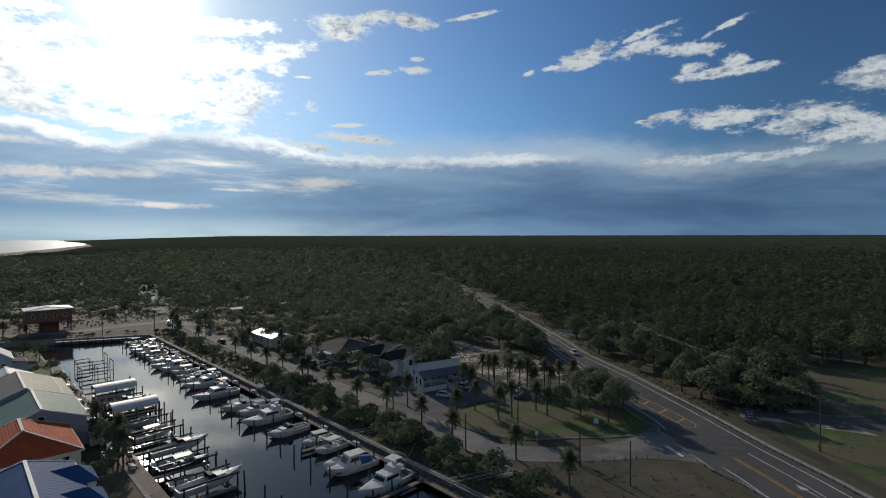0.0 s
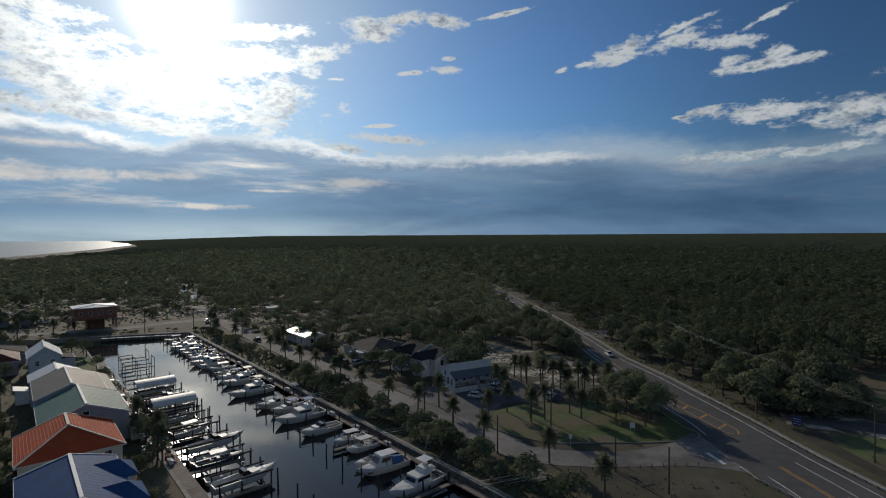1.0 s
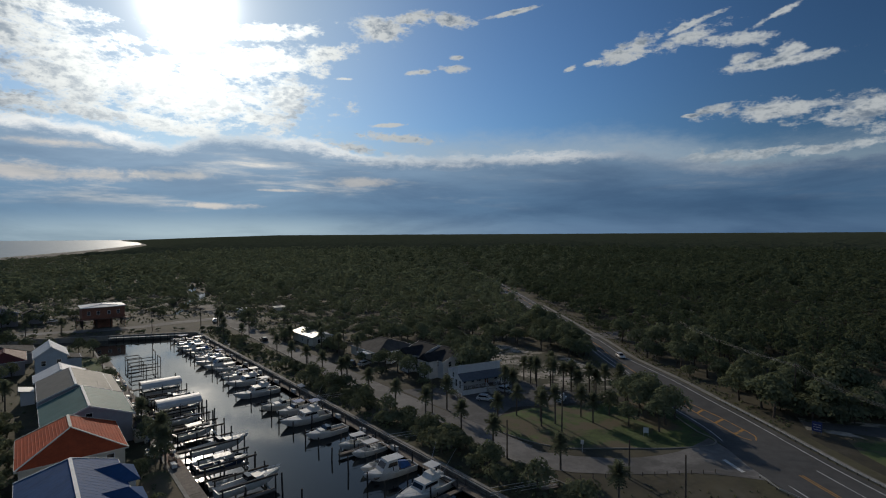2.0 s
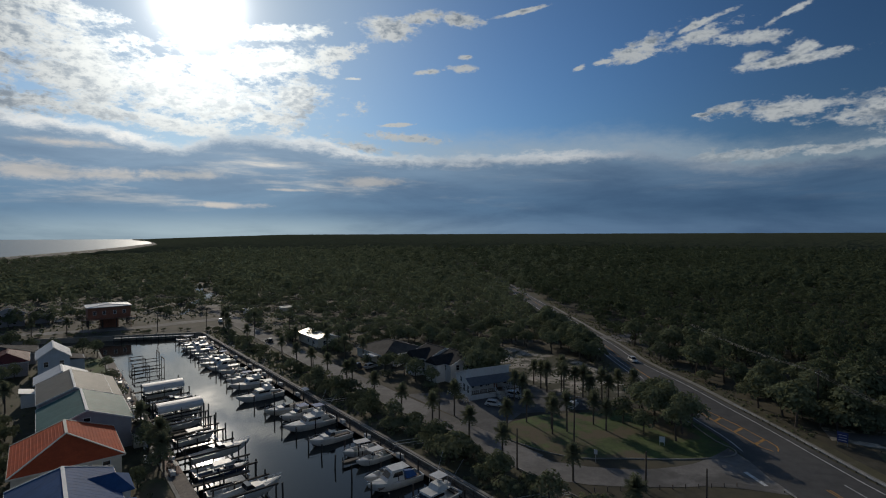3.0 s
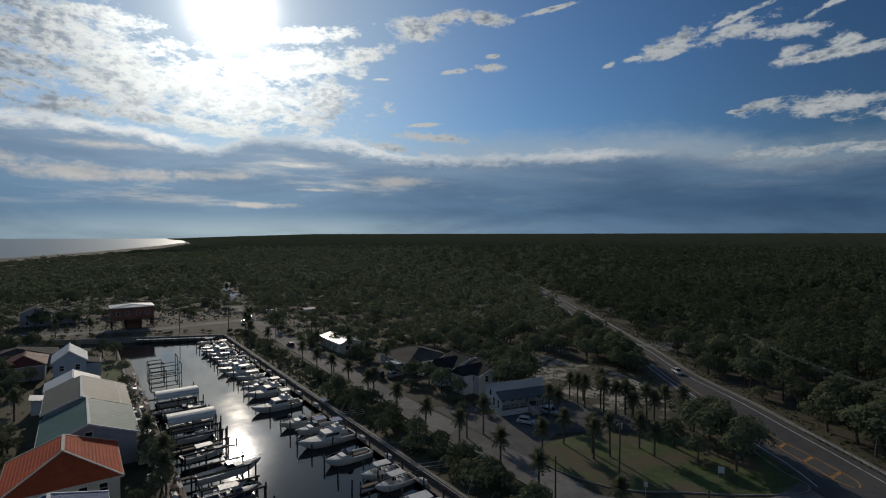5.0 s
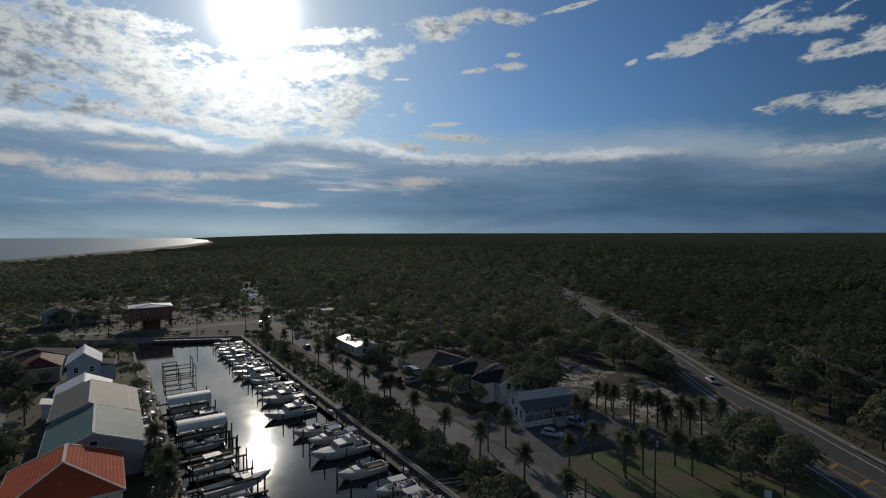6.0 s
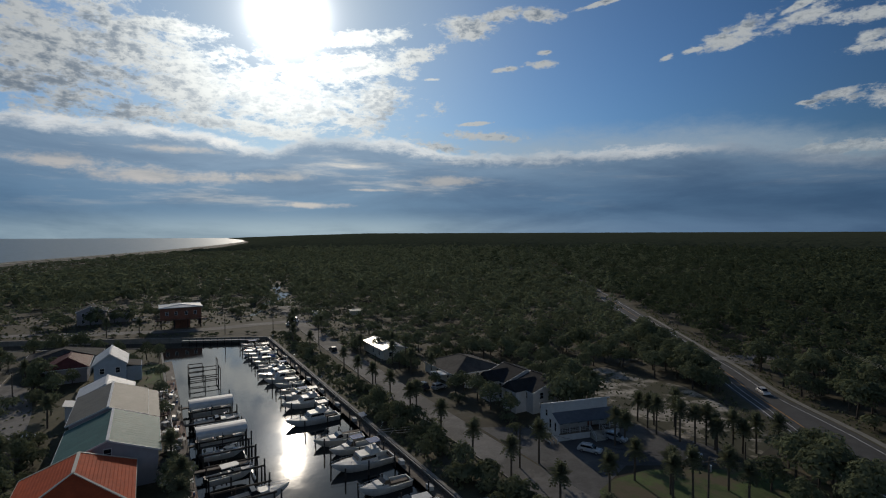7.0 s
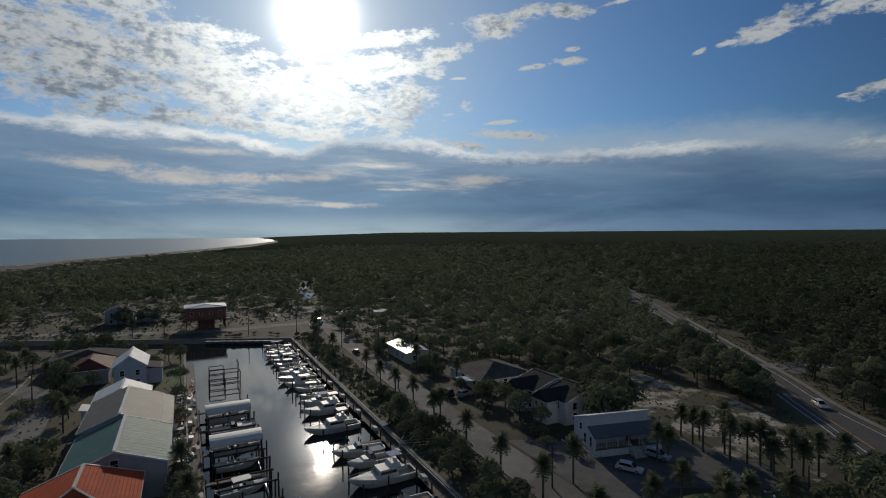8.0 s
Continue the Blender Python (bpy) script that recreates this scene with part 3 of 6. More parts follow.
isl = [C(n, s).xy for n, s in curve([(77.0, 72), (77.4, 66), (80, 58), (88, 51), (95, 45), (102, 40.6), (105.4, 40.2), (107, 42), (108, 45), (113, 52), (119, 60)], 3.0)]
kerb(isl)
kerb([(x, y) for x, y, *_ in [C(69.1, s).to_tuple() for s in range(48, 132, 6)]])
kerb([(x, y) for x, y, *_ in [C(69.1 + max(0, s - 132) * 0.035, s).to_tuple() for s in range(132, 240, 8)]])


# ---- fixtures along the road ----
def guard_rail(points, label):
    rail = thing("guard_rail", label, "guard rail")
    beam, cap = Geo(), 0
    for a, b in zip(points, points[1:]):
        for z, d in ((0.52, 0.0), (0.66, 0.0)):
            beam.beam((a[0], a[1], z), (b[0], b[1], z), 0.07, 0.11)
        beam.beam((a[0], a[1], 0.59), (b[0], b[1], 0.59), 0.025, 0.1)
    part("beam", beam, GALV, rail)
    post = Geo().box(-.07, .07, -.07, .07, 0, .72).mesh("post", PILEWOOD)
    run = 0.0
    for a, b in zip(points, points[1:]):
        d = math.dist(a[:2], b[:2])
        while run < d:
            f = run / d
            part("post", post, None, rail, m=Matrix.Translation((a[0] + (b[0] - a[0]) * f + .1, a[1] + (b[1] - a[1]) * f, 0)))
            run += 2.0
        run -= d


guard_rail([(road_at(y)[0] + road_at(y)[1] + 0.3, y) for y in range(50, 131, 4)], "galvanised steel guard rail on wooden posts beside the road")
guard_rail([(46.6, 88.4), (47.3, 83.8), (49.6, 79.6), (51.8, 70), (55.4, 58)], "low galvanised guard rail on dark posts at the junction")
walk_strip = [(road_at(y)[0] + road_at(y)[1] + 1.4, y, 0.7) for y in range(50, 300, 6)]
sheet("pavement", strip(walk_strip, 0.7, 0.055), CONCRETE, "narrow pale concrete pavement behind the guard rail", "pavement")


# ---- houses ----
WINDOW = {}


def window(parent, m, wide=1.0, high=1.4):
    """A framed window with its pane, facing -y in its own frame, its sill at the origin."""
    key = (wide, high)
    if key not in WINDOW:
        fr = Geo()
        t = 0.11
        fr.box(-wide / 2 - t, -wide / 2, -.06, .03, -t, high + t).box(wide / 2, wide / 2 + t, -.06, .03, -t, high + t)
        fr.box(-wide / 2, wide / 2, -.06, .03, high, high + t).box(-wide / 2 - .05, wide / 2 + .05, -.1, .03, -t, 0)
        fr.box(-wide / 2, wide / 2, -.045, .02, high / 2 - .03, high / 2 + .03)
        WINDOW[key] = fr.mesh("window", WHITE), Geo().box(-wide / 2, wide / 2, -.02, .02, 0, high).mesh("pane", GLASS)
    fr, pane = WINDOW[key]
    win = part("window", fr, None, parent, m=m)
    part("pane", pane, None, win)
    return win


def face_near(x, y, z):
    return Matrix.Translation((x, y, z))


def face_right(x, y, z):
    return Matrix.Translation((x, y, z)) @ pose(0, 0, 0, 0, 0, 90)


def face_left(x, y, z):
    return Matrix.Translation((x, y, z)) @ pose(0, 0, 0, 0, 0, -90)


def seams(h, wd, ln, ze, zr, hip0, hip1, mat, pitch=0.6, rows=0):
    """Raised seams that run from eave to ridge on the two long slopes."""
    sg = Geo()
    k = int(ln / pitch)
    for i in range(1, k):
        y = i * ln / k
        reach = min(1.0, y / hip0 if hip0 else 1.0, (ln - y) / hip1 if hip1 else 1.0)
        for x0 in (0, wd):
            x1 = x0 + (wd / 2 - x0) * reach
            sg.beam((x0, y, ze + .004), (x1, y, ze + (zr - ze) * reach + .004), 0.03, 0.016)
    for j in range(1, rows):
        f = j / rows
        for x0 in (0, wd):
            sg.beam((x0 + (wd / 2 - x0) * f, hip0 * f, ze + (zr - ze) * f + .03), (x0 + (wd / 2 - x0) * f, ln - hip1 * f, ze + (zr - ze) * f + .03), 0.10, 0.05)
    part("roof_seams", sg, mat, h)


def house(n0, n1, s0, s1, ze, zr, roof, wall, hip0=0.0, hip1=0.0, label="", over=0.5, trim=WHITE, stilts=0.0, wall_top=None, seam=1.1, rows=0, near=(), right=(), left=(), turn=0.0):
    """A house with its eaves along s. near, right, left: windows as (place along the wall, sill height)."""
    h = thing("house", label, "house", FR @ Matrix.Translation((n0, s0, 0)) @ pose(0, 0, 0, 0, 0, turn))
    wd, ln, o = n1 - n0, s1 - s0, over
    mid = wd / 2
    drop = (zr - ze) * o / mid
    top = ze + drop - 0.16
    b = Geo()
    if hip0 and hip1:
        b.box(o, wd - o, o, ln - o, stilts, top)
    else:
        ring = [(o, stilts), (wd - o, stilts), (wd - o, top), (mid, zr - 0.2), (o, top)]
        b.loft([[(x, o, z) for x, z in ring], [(x, ln - o, z) for x, z in ring]])
    part("wall", b, wall, h)
    r = Geo()
    A, B = (mid, hip0, zr), (mid, ln - hip1, zr)
    r.slab([(0, ln, ze), B, A, (0, 0, ze)][::-1], 0.15)
    r.slab([(wd, 0, ze), A, B, (wd, ln, ze)][::-1], 0.15)
    if hip0:
        r.slab([(0, 0, ze), (wd, 0, ze), A], 0.15)
    if hip1:
        r.slab([(wd, ln, ze), (0, ln, ze), B], 0.15)
    part("roof", r, roof, h)
    if seam:
        seams(h, wd, ln, ze, zr, hip0, hip1, roof, seam, rows)
    cap = Geo().beam((mid, hip0, zr + .05), (mid, ln - hip1, zr + .05), 0.45, 0.10)
    for hip, y in ((hip0, 0), (hip1, ln)):
        if hip:
            for x in (0, wd):
                cap.beam((x, y, ze + .05), (mid, hip if y == 0 else ln - hip, zr + .05), 0.3, 0.1)
    part("ridge_cap", cap, roof if roof in (ROOFDARK, ROOFSHINGLE, BRICKRED) else trim if trim != WHITE else ROOFWHITE, h)
    for x in (0, wd):
        part("fascia", Geo().beam((x, 0, ze - .1), (x, ln, ze - .1), 0.06, 0.24), trim, h)
        for y, hip in ((0, hip0), (ln, hip1)):
            if not hip:
                part("barge_board", Geo().beam((x, y, ze - .1), (mid, y, zr - .1), 0.08, 0.26), trim, h)
    for y, hip in ((0, hip0), (ln, hip1)):
        if hip:
            part("fascia", Geo().beam((0, y, ze - .1), (wd, y, ze - .1), 0.06, 0.24), trim, h)
    for u, z in near:
        window(h, face_near(u, o - .01, z))
    for u, z in right:
        window(h, face_right(wd - o + .01, u, z))
    for u, z in left:
        window(h, face_left(o - .01, u, z))
    if stilts:
        post = Geo().box(-.15, .15, -.15, .15, 0, stilts).mesh("stilt", PILEWOOD)
        for i in range(4):
            for j in range(4):
                part("stilt", post, None, h, m=Matrix.Translation((o + .3 + (wd - 2 * o - .6) * i / 3, o + .3 + (ln - 2 * o - .6) * j / 3, 0)))
    return h


def porch_roof(h, x0, x1, y0, y1, z_low, z_high, mat, along="x", name="porch_roof"):
    """A lean-to: its high edge at x0 (or y1)."""
    g2 = Geo()
    if along == "x":
        g2.slab([(x0, y0, z_high), (x1, y0, z_low), (x1, y1, z_low), (x0, y1, z_high)], 0.12)
    else:
        g2.slab([(x0, y0, z_low), (x1, y0, z_low), (x1, y1, z_high), (x0, y1, z_high)], 0.12)
    return part(name, g2, mat, h)


def dormer(h, x0, x1, y0, y1, ze, zr, mat):
    """A cross gable with a hipped outer end at x1."""
    g2 = Geo()
    m = (y0 + y1) / 2
    r0, r1 = (x0, m, zr), (x1 - (y1 - y0) * 0.35, m, zr)
    g2.slab([(x0 + 1.5, y0, ze), (x1, y0, ze), r1, r0], 0.12)
    g2.slab([(x1, y1, ze), (x0 + 1.5, y1, ze), r0, r1], 0.12)
    g2.slab([(x1, y0, ze), (x1, y1, ze), r1], 0.12)
    part("dormer_roof", g2, mat, h)
    part("dormer_wall", Geo().box(x0 + 3, x1 - .5, y0 + .4, y1 - .4, 0, ze - .1), WHITE, h)


hb = house(-0.3, 12.6, 66, 93, 5.3, 8.6, ROOFBLUE, WHITE, 6, 4.2, "two-storey white house with a blue metal hip roof", trim=WHITE, right=[(4, 3.4), (24.5, 3.4), (22.5, 1.0)])
dormer(hb, 8.2, 14.4, 16.6, 22.6, 5.5, 7.3, ROOFBLUE)
dormer(hb, 8.2, 14.2, 7.6, 13.6, 5.5, 7.3, ROOFBLUE)
window(hb, face_right(13.92, 19.6, 3.2)), window(hb, face_right(13.72, 10.6, 3.2))
ho = house(-0.3, 14.8, 98.2, 114, 5.0, 8.2, ROOFORANGE, CREAM, 6.8, 1.2, "cream house with a ribbed orange metal hip roof", seam=30, rows=16, trim=CREAM, right=[(3, 3.0), (6.5, 3.0), (12, 3.0)], near=[(10, 2.9), (12.5, 2.9)])
hg = house(3.2, 18.3, 114.8, 132.2, 5.6, 8.6, ROOFGREEN, SIDING, label="pale lilac house with a light green metal roof", near=[(4, 3.2), (7.5, 5.6), (11, 3.2)], right=[(4, 3.2), (8, 3.2), (13, 3.2)], left=[(5, 3.2), (11, 3.2)])
hy = house(3.2, 16.5, 132.5, 151.6, 6.4, 8.95, ROOFGREY, SIDING, label="pale lilac house with a tan grey metal roof", right=[(4, 3.2), (8, 3.2), (15, 3.2)])
porch_roof(hy, 13.25, 15.2, 0, 19.1, 5.6, 6.35, ROOFGREY)
for i in range(5):
    part("porch_post", Geo().box(14.8, 15.0, .4 + i * 4.5, .6 + i * 4.5, 0, 5.5), WHITE, hy)
hw = house(2.8, 13.8, 152, 161, 6.0, 8.5, ROOFWHITE, WHITE, label="white house with a bright white metal roof", right=[(3, 3.2), (6.5, 3.2)])
porch_roof(hw, -2.8, 0.1, 4, 9, 3.2, 3.8, ROOFWHITE)
part("side_wing", Geo().box(-2.4, 0.3, 4.4, 8.6, 0, 3.15), WHITE, hw)
hf = house(3.2, 11.6, 183, 196, 6.0, 9.0, ROOFWHITE, BLUESIDING, label="pale blue two-storey house with a white gable roof", near=[(2.4, 3.6), (6.0, 3.6), (2.4, 1.0), (6.0, 1.0)], right=[(3, 3.6), (8, 3.6)])
part("side_wing", Geo().box(7.9, 11.6, 4, 11, 0, 4.2), BLUESIDING, hf)
porch_roof(hf, 7.9, 12.0, 3.7, 11.3, 4.1, 4.9, ROOFSHINGLE, name="wing_roof")
house(-8.5, 2.0, 192, 208, 4.2, 6.6, BRICKRED, SIDING, 4, 4, "low lilac-grey house with a dull red hip roof", near=[(3, 1.4), (7, 1.4)])
house(-16, 4, 208, 222, 3.6, 6.0, ROOFSHINGLE, SIDING, 5, 5, "low house with a wide grey shingle hip roof")
hd = house(17.6, 21.0, 113, 119, 3.0, 3.9, ROOFSHINGLE, CREAM, 1.2, 1.2, "small waterside cabin with dark windows", seam=0, over=0.3, near=[(1.7, 1.1)], right=[(1.6, 1.1), (3.0, 1.1), (4.4, 1.1)])
# the house on stilts beyond the canal
hp = house(20.6, 37.6, 268.2, 281, 9.5, 10.4, ROOFWHITE, BROWNWALL, 4, 4, "brown wooden house on tall stilts with a white roof", stilts=4.4, seam=0, near=[(3, 6.2), (6.5, 6.2), (10.5, 6.2), (14, 6.2)], right=[(4, 6.2), (8, 6.2)])
deck = Geo().box(-1.6, 18.4, -1.8, 0.6, 4.2, 4.45)
part("balcony", deck, REDWOOD, hp)
rail = Geo()
for z in (4.8, 5.1, 5.4):
    rail.beam((-1.6, -1.75, z), (18.4, -1.75, z), .06, .06)
for i in range(11):
    rail.beam((-1.6 + 2 * i, -1.75, 0 if i % 3 == 0 else 4.4), (-1.6 + 2 * i, -1.75, 5.45), .12, .12)
part("balcony_rail", rail, BROWNWALL, hp)
part("ground_room", Geo().box(6, 12, 3, 10, 0, 4.3), BROWNWALL, hp)
h5 = house(-12, 0, 300, 312, 6.0, 8.6, ROOFDARK, SIDING, 0, 0, "pale two-storey beach house with dark gables", seam=0, near=[(3, 4), (8, 4), (3, 1), (8, 1)])
h6 = house(0.4, 9, 302, 311, 4.6, 6.6, ROOFDARK, SIDING, 2, 2, "pale single-storey wing with a dark hip roof", seam=0, near=[(3, 2), (6, 2)])
house(-75, -60, 310, 324, 5, 7, ROOFDARK, CREAM, 4, 4, "pale beach house among scrub with a dark roof", seam=0, near=[(4, 2)])

# the white office with its porch
of = thing("office_building", "white two-storey office with a steep single-slope roof and porch", "building", FR @ pose(86.9, 93.9, 0, rz=-13.2))
part("wall", Geo().loft([[(0, 2.5, 0), (12.7, 2.5, 0), (12.7, 7.8, 0), (0, 7.8, 0)], [(0, 2.5, 6.9), (12.7, 2.5, 6.9), (12.7, 7.8, 5.0), (0, 7.8, 5.0)]]), WHITE, of)
part("roof", Geo().slab([(-.3, 2.2, 7.16), (13.0, 2.2, 7.16), (13.0, 8.1, 5.05), (-.3, 8.1, 5.05)], 0.14), ROOFWHITE, of)
part("fascia", Geo().box(-.3, 13.0, 2.12, 2.2, 6.86, 7.14), WHITE, of)
part("corner_board", Geo().box(-.06, .14, 2.44, 2.64, 0, 6.75), GELCOAT, of)
part("porch_roof", Geo().slab([(-.1, -.3, 3.7), (14.2, -.3, 3.7), (14.2, 2.5, 5.0), (-.1, 2.5, 5.0)], 0.14), PORCHROOF, of)
part("porch_side", Geo().loft([[(0, .05, 0), (.12, .05, 0), (.12, 2.5, 0), (0, 2.5, 0)], [(0, .05, 3.65), (.12, .05, 3.65), (.12, 2.5, 4.7), (0, 2.5, 4.7)]]), WHITE, of)
part("porch_deck", Geo().box(0.12, 14.0, 0, 2.5, 1.3, 1.5), DOCKWOOD, of)
part("skirting", Geo().box(0.12, 7.0, .04, .12, 0, 1.3).box(9.8, 14.0, .04, .12, 0, 1.3), WHITE, of)
for i in range(7):
    part("porch_post", Geo().box(.15 + i * 2.28, .31 + i * 2.28, .02, .18, 0, 3.75), WHITE, of)
rl = Geo()
for z in (1.8, 2.1, 2.45):
    rl.beam((0.2, .1, z), (7.0, .1, z), .05, .06), rl.beam((9.8, .1, z), (14.0, .1, z), .05, .06)
for i in range(24):
    if not 11 < i < 17:
        rl.box(.25 + i * .58, .29 + i * .58, .08, .12, 1.5, 2.45)
part("porch_rail", rl, WHITE, of)
st = Geo()
for i in range(7):
    st.box(7.2, 9.6, -.29 * (i + 1), -.29 * i, 0, 1.5 - .19 * (i + 1))
part("steps", st, TEALDECK, of)
for x in (7.1, 9.7):
    part("stair_rail", Geo().beam((x, .1, 2.5), (x, -2.2, 1.1), .1, .14).beam((x, .1, 1.9), (x, -2.2, .5), .08, .1).beam((x, -2.2, 0), (x, -2.2, 1.15), .12, .12), WHITE, of)
for x in (1.8, 4.2, 6.2, 11.4):
    window(of, face_near(x, 2.49, 2.3))
door = part("door", Geo().box(8.0, 9.0, 2.44, 2.52, 1.5, 3.6), BROWNWALL, of)
part("handle", Geo().box(8.8, 8.88, 2.38, 2.45, 2.45, 2.55), METAL, door)
window(of, face_left(-.01, 5.0, 3.6), 0.8, 1.2), window(of, face_left(-.01, 3.4, 1.6), 0.8, 1.8), window(of, face_left(-.01, 1.3, 1.6), 0.7, 1.8)
rp = Geo()
for k in range(3):
    rp.beam((-.7 - k * .75, 8.5, .35 + .45 * (2 - k)), (-.7 - k * .75, -.8, .35 + .2 * (2 - k)), .12, .18)
    for j in range(5):
        rp.box(-.76 - k * .75, -.64 - k * .75, -.7 + j * 2.25, -.58 + j * 2.25, 0, .4 + .2 * (2 - k))
tagged(part("fence", rp, WHITE, m=FR @ pose(86.9, 93.9, 0, rz=-13.2)), "low white wooden ramp rails beside the office", "fence")

h2 = house(92, 106, 108, 117, 5.0, 7.3, ROOFDARK, WHITE, 0, 0, "white two-storey house with a dark shingle roof", seam=0, near=[(3, 3.2), (6.5, 3.2), (10, 3.2), (3, 1), (10, 1)], left=[(3, 3.2), (6, 3.2)])
part("front_gable", Geo().loft([[(-3, 2.5, 5.0), (-3, 8.0, 5.0), (-3, 5.25, 7.0)], [(5, 2.5, 5.0), (5, 8.0, 5.0), (5, 5.25, 7.0)]]), ROOFDARK, h2)
part("front_wing", Geo().box(-2.6, 1, 2.9, 7.6, 0, 5.0).loft([[(-2.8, 2.9, 4.9), (-2.8, 7.6, 4.9), (-2.8, 5.25, 6.7)], [(1, 2.9, 4.9), (1, 7.6, 4.9), (1, 5.25, 6.7)]]), WHITE, h2)
for u in (4.2, 6.2):
    window(h2, face_left(-2.82, u, 3.2), 0.8, 1.2), window(h2, face_left(-2.62, u, 1.0), 0.8, 1.2)
h3 = house(91, 105, 117.6, 127, 5.0, 7.4, ROOFDARK, WHITE, 0, 0, "white two-storey neighbouring house with a dark gabled roof", seam=0, left=[(2, 3.2), (7, 3.2), (2, 1)])
part("front_gable", Geo().loft([[(-2.4, 2.5, 5.0), (-2.4, 8.0, 5.0), (-2.4, 5.25, 7.1)], [(5, 2.5, 5.0), (5, 8.0, 5.0), (5, 5.25, 7.1)]]), ROOFDARK, h3)
part("front_wing", Geo().box(-2.0, 1, 2.9, 7.6, 0, 5.0).loft([[(-2.2, 2.9, 4.9), (-2.2, 7.6, 4.9), (-2.2, 5.25, 6.8)], [(1, 2.9, 4.9), (1, 7.6, 4.9), (1, 5.25, 6.8)]]), WHITE, h3)
for u in (4.2, 6.2):
    window(h3, face_left(-2.22, u, 3.2), 0.8, 1.2)
h4 = house(88, 105, 136, 154, 3.0, 5.7, ROOFSHINGLE, CREAM, 7, 7, "low cream cottage with a grey shingle hip roof", seam=0, near=[(4, 1.2), (8, 1.2), (12, 1.2)], left=[(4, 1.2), (10, 1.2)])
porch_roof(h4, -3.4, 0.4, 3.0, 7.5, 2.6, 2.9, ROOFWHITE, name="awning")
for y in (3.3, 7.2):
    part("awning_post", Geo().box(-3.2, -3.08, y, y + .12, 0, 2.6), WHITE, h4)
h7 = house(82.4, 91.4, 171.5, 190, 3.4, 4.5, ROOFSHINY, CREAM, 0, 0, "low cream house with a bright sloping metal roof", seam=0, near=[(3, 1), (8, 1)], left=[(4, 1), (9, 1)])
tagged(part("garden_shed", Geo().box(0, 5, 0, 3.4, 0, 2.3).slab([(-.3, -.3, 2.4), (5.3, -.3, 2.4), (5.3, 3.7, 2.9), (-.3, 3.7, 2.9)], .12), WHITE, m=FR @ pose(88, 268, 0, rz=8)), "small white shed with a flat roof", "shed")
tagged(part("garden_shed", Geo().box(0, 6, 0, 3.6, 0, 2.6).slab([(-.3, -.3, 2.7), (6.3, -.3, 2.7), (6.3, 3.9, 3.1), (-.3, 3.9, 3.1)], .12), CREAM, m=FR @ pose(104, 262, 0, rz=-6)), "small cream shed with a flat roof", "shed")

# ---- docks ----
RAILPOST = Geo().box(-.06, .06, -.06, .06, -1.9, 1.05).mesh("post", DOCKWOOD)


def walkway(n, s0, s1, wide, z, mat, label, railed):
    w2 = thing("dock_walkway", label, "dock", FR @ Matrix.Translation((n, s0, z)), group="dock walkway sections")
    ln = s1 - s0
    part("deck", Geo().box(-wide / 2, wide / 2, 0, ln, -.12, 0), mat, w2)
    part("joist", Geo().box(-wide / 2 + .1, -wide / 2 + .25, 0, ln, -.35, -.12).box(wide / 2 - .25, wide / 2 - .1, 0, ln, -.35, -.12), PILEWOOD, w2)
    k = int(ln / 2.4)
    for i in range(k):
        for x in ((wide / 2 - .08,) if railed else ()):
            part("post", RAILPOST, None, w2, m=Matrix.Translation((x, .3 + i * 2.4, 0)))
    if railed:
        for zz in (.5, 1.0):
            part("rail", Geo().box(wide / 2 - .14, wide / 2 - .02, 0, ln, zz - .07, zz + .07), TEALDECK if zz > .9 else DOCKWOOD, w2)
    return w2


for i in range(15):
    walkway(57.2, 48 + i * 12.2, 60.1 + i * 12.2, 1.7, -1.0, DOCKWOOD, "grey wooden dock walkway with a pale handrail", True)
for i in range(12):
    walkway(22.0, 60 + i * 12.2, 72.1 + i * 12.2, 2.2, -0.05, DOCKWOOD if i % 3 else REDWOOD, "weathered wooden dock walkway over the water", False)
a, b = C(55, 231.0, -0.55), C(28, 243.5, -0.55)
fd = thing("dock_walkway", "long pale dock along the far end of the canal", "dock")
part("deck", Geo().beam(a, b, 1.6, .2), TEALDECK, fd)
for i in range(12):
    p = a.lerp(b, i / 11)
    part("post", Geo().tube((p.x, p.y, -3), (p.x, p.y, .3), .14, .14), PILEWOOD, fd)

PILE = Geo().tube((0, 0, -1.6), (0, 0, 3.2), 0.16, 0.14, 7).mesh("mooring_post", PILEWOOD)
rng = random.Random(5)


def pile(n, s, top=1.0):
    ob = new("mooring_post", PILE)
    ob.matrix_basis = FR @ Matrix.Translation((n, s, top - 3.2)) @ pose(0, 0, 0, rng.uniform(-2, 2), rng.uniform(-2, 2))
    tagged(ob, "dark round wooden mooring post standing in the water", "mooring post", "mooring posts")


def finger(n0, n1, s, z=-0.35):
    f = thing("finger_pier", "narrow grey wooden finger pier between boat slips", "pier", FR @ Matrix.Translation((n0, s, z)), "finger piers")
    part("deck", Geo().box(0, n1 - n0, -.45, .45, -.12, 0), DOCKWOOD, f)
    part("joist", Geo().box(0, n1 - n0, -.35, -.22, -.32, -.12).box(0, n1 - n0, .22, .35, -.32, -.12), PILEWOOD, f)
    for x in (0.3, (n1 - n0) / 2):
        part("pier_post", Geo().tube((x, .5, -2.6), (x, .5, .7), .11, .11), PILEWOOD, f)


